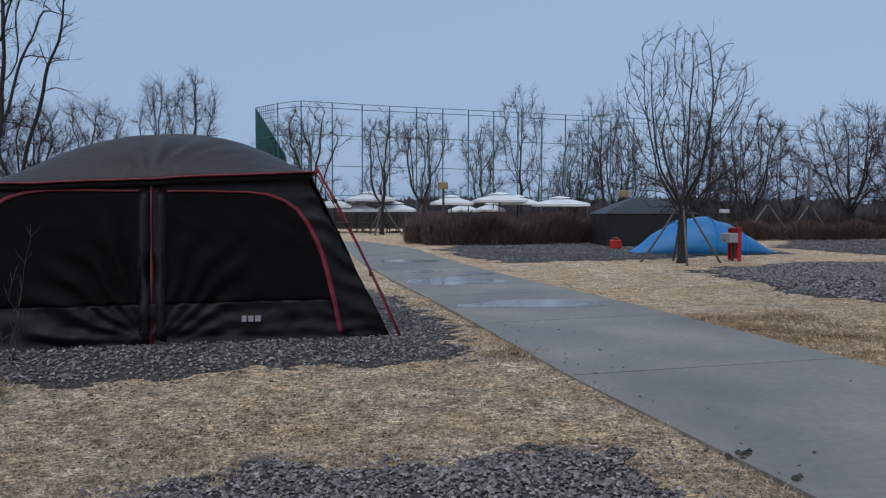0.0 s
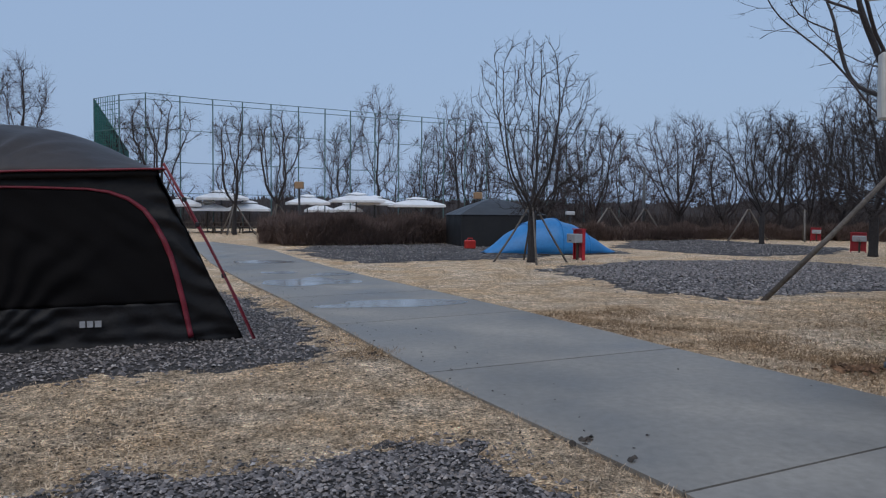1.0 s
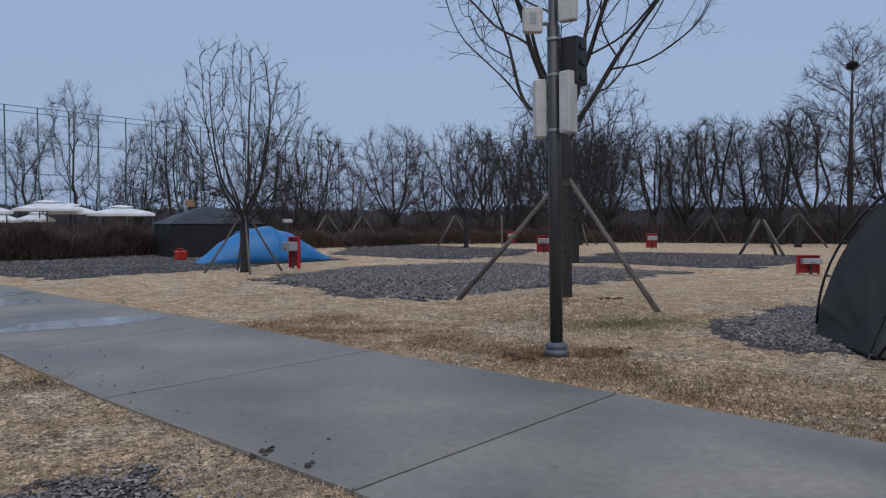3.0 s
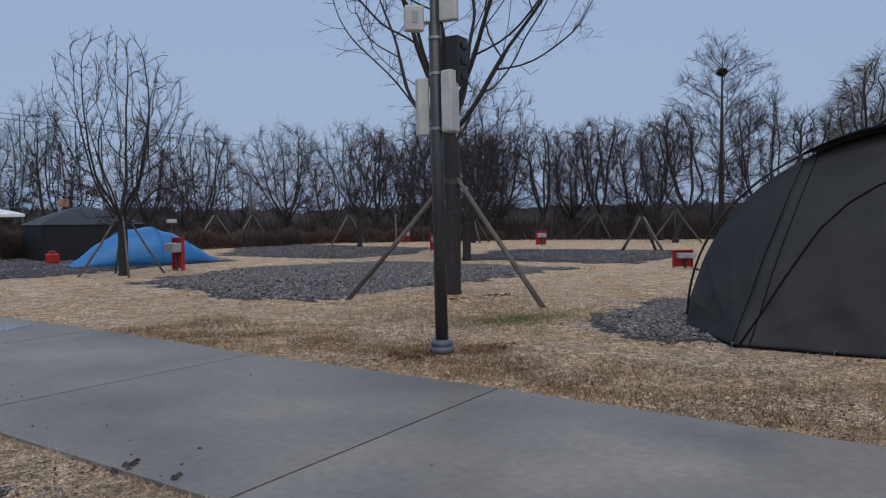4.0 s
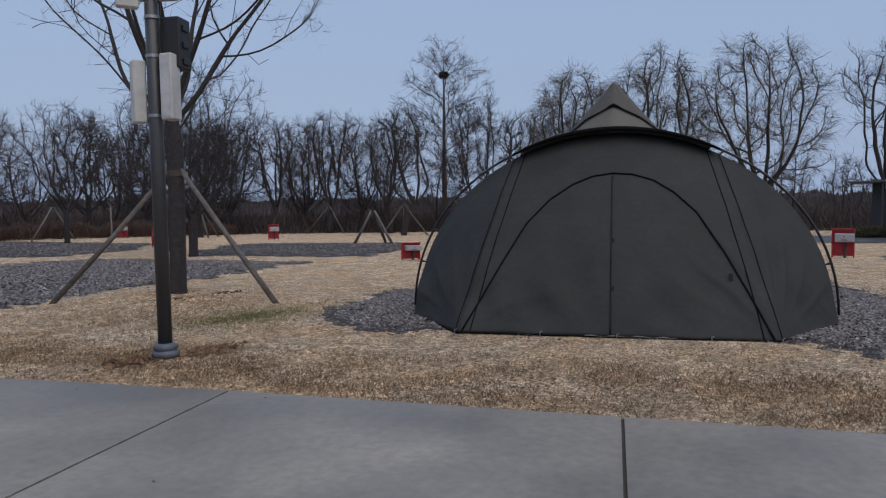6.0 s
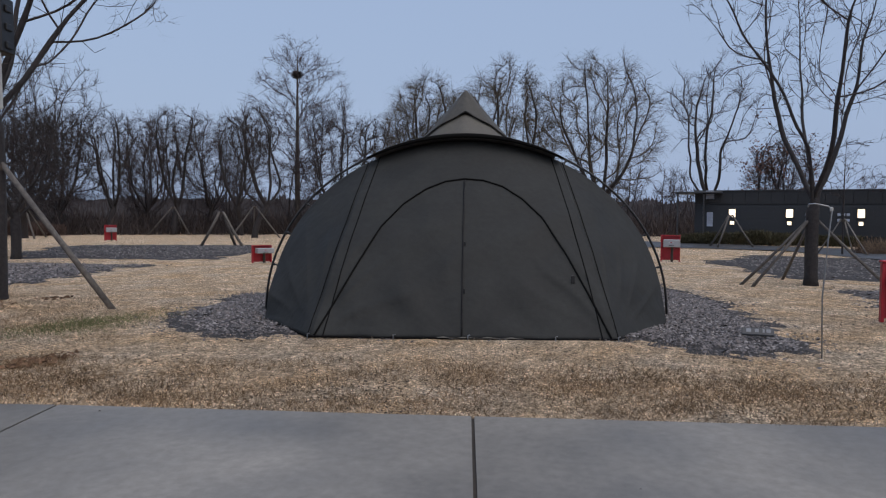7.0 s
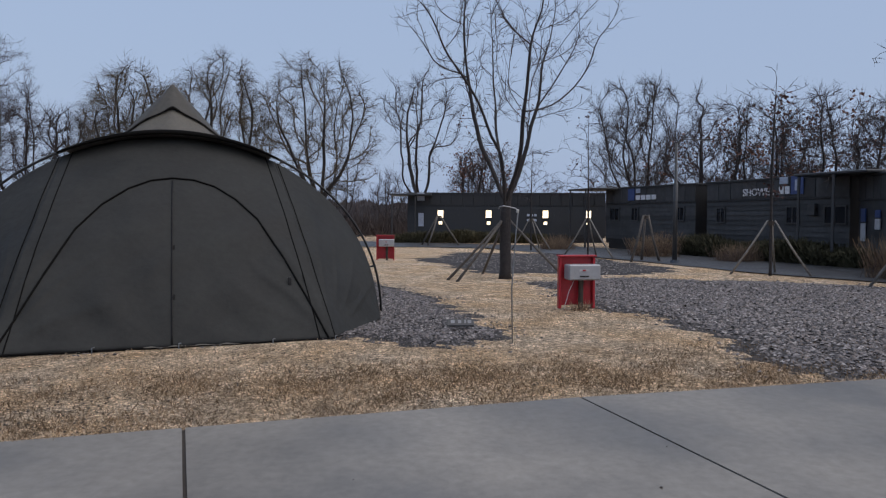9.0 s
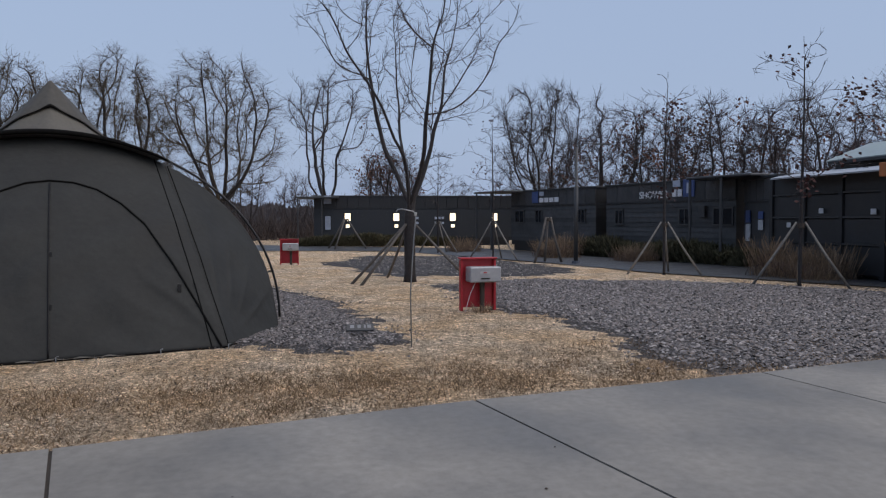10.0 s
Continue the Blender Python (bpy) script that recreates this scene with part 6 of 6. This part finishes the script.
for x, y, size, h, turn in ((-14.2, 54.0, 2.6, 2.0, 10), (-11.7, 55.0, 3.6, 2.50, 15), (-9.7, 55.3, 3.0, 1.72, 5), (-12.6, 54.5, 2.6, 1.70, 20), (-5.5, 56.0, 3.1, 2.25, 10), (-1.8, 56.0, 3.9, 2.45, 8), (-2.6, 60.0, 2.4, 1.75, 0), (-4.8, 60.0, 2.4, 1.7, 0), (2.8, 56.2, 3.9, 2.15, 6), (-0.4, 58.5, 3.0, 2.3, 8)):
    parasol(x, y, size, h, turn)


def picnic_table(x, y, turn):
    ob = thing("picnic_table", "dark timber picnic table under the parasols", "table", pose(x, y, 0, 0, 0, turn), "picnic tables")
    part("tabletop", Shape().box(-0.9, -0.4, 0.7, 0.9, 0.4, 0.76, 0.01).mesh("tabletop", M_TABLE), ob)
    for sy in (-1, 1):
        part("bench", Shape().box(-0.9, sy * 0.75 - 0.14, 0.42, 0.9, sy * 0.75 + 0.14, 0.47, 0.01).mesh("bench", M_TABLE), ob)
    for sx in (-0.65, 0.65):
        for sy in (-1, 1):
            part("leg", Shape().tube([(sx, sy * 0.7, 0), (sx, sy * 0.2, 0.72)], 0.05, 5).mesh("leg", M_TABLE), ob)
        part("crossbeam", Shape().box(sx - 0.04, -0.85, 0.36, sx + 0.04, 0.85, 0.42).mesh("crossbeam", M_TABLE), ob)


for x, y, turn in ((-13.4, 53.0, 10), (-11.2, 53.2, 5), (-9.4, 53.8, 20), (-5.4, 55.0, 0)):
    picnic_table(x, y, turn)


# ---- lamps ----
def garden_lamp(x, y, h, turn, name="street_lamp", label="slim dark street lamp with a flat arm", far=1.0):
    ob = thing(name, label, "lamp", pose(x, y, 0, 0, 0, turn), "park lamps")
    part("column", Shape().tube([(0, 0, 0), (0, 0, h * 0.66), (0, 0, h * 0.665), (0, 0, h)], [0.075 * far, 0.072 * far, 0.05 * far, 0.045 * far], 10).mesh("column", M_STEELPOLE, True), ob)
    part("arm", Shape().tube([(0, 0, h - 0.02), (0.25, 0, h + 0.12), (0.9, 0, h + 0.10)], 0.018 * far, 6).mesh("arm", M_STEELPOLE), ob)
    part("lamp_head", Shape().box(0.6, -0.09, h + 0.085, 1.1, 0.09, h + 0.125, 0.012).mesh("lamp_head", M_STEELPOLE), ob)
    part("foot_collar", Shape().tube([(0, 0, 0), (0, 0, 0.1)], 0.13, 10).mesh("foot_collar", M_BLUEGREY), ob)


garden_lamp(22.8, -7.35, 3.72, -95)
garden_lamp(16.6, 44.5, 4.5, 180, far=1.5)
for x, y, h in ((-4.43, 39.4, 3.0), (5.5, 41.2, 2.6)):
    ob = thing("garden_lamp", "garden lamp post with an orange-brown wooden head", "lamp", pose(x, y, 0), "garden lamps")
    part("column", Shape().tube([(0, 0, 0), (0, 0, h - 0.2)], 0.06, 8).mesh("column", M_STEELPOLE), ob)
    part("lamp_head", Shape().box(-0.24, -0.2, h - 0.25, 0.24, 0.2, h + 0.12, 0.03).mesh("lamp_head", M_WOODBOX), ob, "orange-brown wooden lamp head")
ob = thing("notice_post", "dark post with a small pale roofed notice", "post", pose(8.7, 33.0, 0))
part("column", Shape().tube([(0, 0, 0), (0, 0, 1.5)], 0.06, 8).mesh("column", M_STEELPOLE), ob)
part("head", Shape().box(-0.2, -0.12, 1.45, 0.2, 0.12, 1.62, 0.02).mesh("head", M_PAPER), ob, "pale head")


# ---- dark cabins ----
def letters(text, size, mat, parent, m, name="lettering", label="white lettering"):
    cu = bpy.data.curves.new(name, "FONT")
    cu.body, cu.size, cu.extrude, cu.offset, cu.align_x = text, size, 0.012, 0.004, "CENTER"
    cu.materials.append(mat)
    ob = part(name, cu, parent, label)
    ob.matrix_basis = m
    return ob


def window(parent, x, z, w, h, lit=False):
    """A framed window standing proud of the wall, which lies at y = 0."""
    s = Shape()
    t = 0.05
    for a, b, c, d in ((x, z, x + w, z + t), (x, z + h - t, x + w, z + h), (x, z + t, x + t, z + h - t), (x + w - t, z + t, x + w, z + h - t)):
        s.box(a, -0.05, b, c, 0.01, d)
    if not lit:
        s.box(x + w * 0.5 - 0.02, -0.045, z + t, x + w * 0.5 + 0.02, 0.005, z + h - t)
    win = part("window", s.mesh("window", M_CLADDARK if lit else M_STEELPOLE), parent, "lit window" if lit else "dark framed window")
    part("pane", Shape().box(x + t, -0.02, z + t, x + w - t, -0.005, z + h - t).mesh("pane", M_LIT if lit else M_DARKGLASS), win)
    return win


def cabin(name, label, a, b, height, depth, plinth=0.45, boards=9, tall=0.72, back=1, clad=None):
    """A long flat-roofed cabin whose front runs from a to b on the ground; the body lies behind."""
    ax, bx = Vector((*a, 0)), Vector((*b, 0))
    length = (bx - ax).length
    d = (bx - ax).normalized()
    ob = thing(name, label, "building", frame_at(a, (d.x, d.y)))
    part("body", Shape().box(0, 0.03, 0.25, length, depth, height - 0.03).mesh("body", M_CLADDARK), ob)
    part("plinth", Shape().box(0.1, 0.12, -0.05, length - 0.1, depth - 0.1, 0.25).mesh("plinth", M_CLADDARK), ob, "recessed black plinth")
    # lower laps
    z0, z1 = plinth, height - tall
    for i in range(boards):
        h0, h1 = z0 + (z1 - z0) * i / boards, z0 + (z1 - z0) * (i + 1) / boards
        part("lap_board", Shape().add([(0, -0.012, h0), (length, -0.012, h0), (length, 0.012, h1), (0, 0.012, h1), (0, 0.04, h0), (length, 0.04, h0), (length, 0.04, h1), (0, 0.04, h1)], [(0, 1, 2, 3), (0, 4, 5, 1), (3, 2, 6, 7), (0, 3, 7, 4), (1, 5, 6, 2), (4, 7, 6, 5)]).mesh("lap_board", clad or M_CLADDING), ob)
    part("band", Shape().box(-0.01, -0.035, z1, length + 0.01, 0.02, z1 + 0.05).mesh("band", M_CLADDARK), ob)
    n = max(3, round(length / 0.62))
    for i in range(n):
        x0, x1 = length * i / n, length * (i + 1) / n
        part("wall_panel", Shape().box(x0 + 0.012, -0.02, z1 + 0.052, x1 - 0.012, 0.025, height - 0.05, 0.006).mesh("wall_panel", clad or M_CLADDING), ob)
    part("roof_edge", Shape().box(-0.06, -0.06, height - 0.05, length + 0.06, depth + 0.06, height + 0.03, 0.01).mesh("roof_edge", M_CLADDARK), ob, "black roof edging")
    return ob, length


def sign(parent, x, z, w, h, mat, label):
    return part("sign_plate", Shape().box(x, -0.07, z, x + w, -0.036, z + h, 0.006).mesh("sign_plate", mat), parent, label)


# the end cabin with lit windows
c1, n1 = cabin("wash_cabin", "long black flat-roofed wash cabin with small lit windows", (41.25, 2.25), (41.2, -8.9), 2.78, 2.6, clad=M_CLADDARK)
for x, lit in ((1.66, True), (4.38, True), (7.58, True), (9.98, True)):
    window(c1, x, 1.34, 0.42, 0.52, True)
    window(c1, x + 0.06, 0.96, 0.30, 0.28, True)
sign(c1, 0.55, 2.35, 0.42, 0.44, M_SIGNPALE, "pale pictogram sign")
sign(c1, 0.62, 0.9, 0.3, 0.75, M_SIGNPALE, "pale notice board")
for x in (5.3, 6.75):
    for z in (1.48, 1.2):
        for k in range(3):
            sign(c1, x + 0.2 * k, z, 0.14, 0.13, M_SIGNPALE, "pale unreadable sign mark")
part("canopy", Shape().box(-0.9, -1.0, 2.62, 1.4, 1.2, 2.72, 0.02).mesh("canopy", M_STEELPOLE), c1, "thin flat entrance canopy")
for x in (-0.8, 0.5):
    part("canopy_post", Shape().tube([(x, -0.9, 0), (x, -0.9, 2.62)], 0.04, 6).mesh("canopy_post", M_STEELPOLE), c1)

# shower cabins along the lane
c2, n2 = cabin("shower_cabin", "black lap-boarded shower cabin with small windows", (34.4, -7.55), (28.9, -9.95), 2.76, 2.5)
for x, w in ((0.35, 0.75), (1.95, 0.5), (4.85, 0.55)):
    window(c2, x, 1.28, w, 0.6)
sign(c2, 1.75, 2.18, 0.45, 0.52, M_SIGNBLUE, "blue pictogram sign")
sign(c2, 2.3, 2.5, 0.3, 0.18, M_SIGNPALE, "pale small sign")
for k in range(4):
    sign(c2, 2.3 + 0.36 * k, 2.2, 0.28, 0.2, M_PALE, "white unreadable lettering block")
c3, n3 = cabin("shower_cabin", "black lap-boarded shower cabin with small windows", (28.3, -10.2), (22.2, -12.4), 2.76, 2.5)
for x, w in ((0.55, 0.5), (4.0, 0.55), (5.55, 0.85)):
    window(c3, x, 1.22, w, 0.6)
part("vent_box", Shape().box(5.0, -0.14, 1.5, 5.28, 0.0, 1.88, 0.01).mesh("vent_box", M_CLADDING), c3)
letters("SHOWER", 0.36, M_PALE, c3, pose(2.72, -0.045, 2.2, 90, 0, 0))
for k in range(2):
    sign(c3, 3.7 + 0.26 * k, 2.22, 0.2, 0.25, M_PALE, "white unreadable lettering block")
sign(c3, 3.72, 2.56, 0.36, 0.22, M_SIGNPALE, "pale small sign")
sign(c3, 4.22, 2.2, 0.52, 0.6, M_SIGNBLUE, "blue pictogram sign")
part("pictogram", Shape().box(4.4, -0.078, 2.32, 4.54, -0.072, 2.68).mesh("pictogram", M_SIGNPALE), c3)
for cab, length in ((c2, 0.0), (c3, 6.1)):
    x0 = -1.6 if cab is c2 else 5.4
    part("canopy", Shape().box(x0, -1.1, 2.70, x0 + 2.6, 0.6, 2.78, 0.02).mesh("canopy", M_STEELPOLE), cab, "thin flat entrance canopy")
    for x in (x0 + 0.1, x0 + 1.4):
        part("canopy_post", Shape().tube([(x, -1.0, 0), (x, -1.0, 2.7)], 0.045, 6).mesh("canopy_post", M_STEELPOLE), cab)
ent, n4 = cabin("entrance_block", "recessed black entrance with notices between the cabins", (22.1, -12.62), (19.3, -12.1), 2.66, 2.2, boards=3)
for x, z, h in ((0.35, 0.75, 0.95), (1.45, 1.1, 0.55)):
    sign(ent, x, z, 0.36, h * 0.55, M_PAPER, "white notice")
    sign(ent, x, z + h * 0.6, 0.36, h * 0.4, M_SIGNBLUE, "blue notice")

# dark latticed hall with pale roofs
hall = thing("lattice_hall", "dark screened hall with a pale sheet roof and green ridge", "building", frame_at((19.15, -11.75), (-0.995, -0.1)))
part("body", Shape().box(0.15, 0.25, 0.02, 11.0, 6.0, 2.5).mesh("body", M_CLADDARK), hall)
for i in range(9):
    part("upright", Shape().box(1.3 * i, 0.0, 0.0, 1.3 * i + 0.12, 0.14, 2.55).mesh("upright", M_CLADDARK), hall)
for i in range(8):
    for z0, z1 in ((0.12, 0.78), (0.84, 1.42), (1.48, 2.02), (2.08, 2.5)):
        part("screen_panel", Shape().box(1.3 * i + 0.14, 0.05, z0, 1.3 * i + 1.28, 0.09, z1, 0.01).mesh("screen_panel", M_CLADDARK), hall)
for z in (0.8, 1.44, 2.04):
    part("rail", Shape().box(0.12, 0.012, z, 10.4, 0.048, z + 0.04).mesh("rail", M_CLADDING), hall)
part("eave_roof", Shape().slab([[Vector((0.7 - 1.6 * k, -0.5 + 1.75 * k, 2.49 + 0.25 * k)), Vector((11.0, -0.5 + 1.75 * k, 2.46 + 0.25 * k))] for k in (0, 0.5, 1)], 0.035).mesh("eave_roof", M_ROOFGREY), hall, "pale grey sheet roof")
part("clerestory", Shape().box(0.7, 1.5, 2.5, 10.5, 3.6, 2.95).mesh("clerestory", M_CLADDARK), hall)
part("roof_edge", Shape().box(0.8, 1.16, 2.88, 10.8, 1.22, 2.96).mesh("roof_edge", M_CLADDARK), hall)
part("ridge_roof", Shape().slab([[Vector((0.75, y, z)), Vector((10.8, y, z))] for y, z in ((1.15, 2.98), (1.8, 3.23), (2.5, 3.48), (3.2, 3.23), (3.9, 2.98))], 0.04).mesh("ridge_roof", M_ROOFPALE), hall, "pale green ridge roof")
part("orange_panel", Shape().box(4.45, -0.58, 2.32, 5.3, -0.52, 2.62, 0.01).mesh("orange_panel", M_ORANGE), hall, "orange panel")
for x, z in ((1.95, 1.56), (3.62, 1.52), (0.75, 1.2)):
    part("notice", Shape().box(x, -0.02, z, x + 0.16, -0.004, z + 0.13, 0.003).mesh("notice", M_PAPER), hall, "small pale notice")

# dry weed stalks before the cabin tent
weed = thing("weed_stalk", "thin dry branched weed stalk", "weed", pose(-4.93, 5.68, 0))
r = random.Random(6)
s = Shape()
for k in range(4):
    x = r.uniform(-0.08, 0.08)
    h = (1.15, 0.55, 0.75, 0.4)[k]
    pts = [Vector((x + 0.05 * i * r.uniform(-0.2, 1), r.uniform(-0.03, 0.03), h * i / 5)) for i in range(6)]
    s.tube(pts, [0.004, 0.0035, 0.003, 0.0025, 0.002, 0.0015], 5)
    for i in (3, 4, 5):
        for _ in range(3):
            e = pts[i] + Vector((r.uniform(-0.08, 0.08), r.uniform(-0.05, 0.05), r.uniform(0.05, 0.16)))
            s.tube([pts[i], e], [0.0018, 0.001], 4)
part("stems", s.mesh("stems", M_BARKGREY), weed)
hedge("dead_tuft", "pale dry grass tuft at the lawn's edge", [(-4.5, 4.5), (-4.2, 4.65)], 0.26, 0.3, 500, M_REED, 0.9, 0.008, 77, "grass")

# small pitch marker lying tilted in the gravel
marker = thing("pitch_marker", "small dark slate pitch marker plate lying in gravel", "marker", pose(8.93, -0.62, 0.075, 42, 0, -87))
part("plate", Shape().box(-0.17, -0.01, -0.035, 0.17, 0.10, -0.005, 0.008).mesh("plate", M_STEELPOLE), marker)
for x, w in ((-0.12, 0.05), (-0.03, 0.04), (0.05, 0.02), (0.09, 0.045)):
    part("marking", Shape().box(x, 0.025, -0.0045, x + w, 0.075, -0.002).mesh("marking", M_NOTICE), marker, "white unreadable mark")
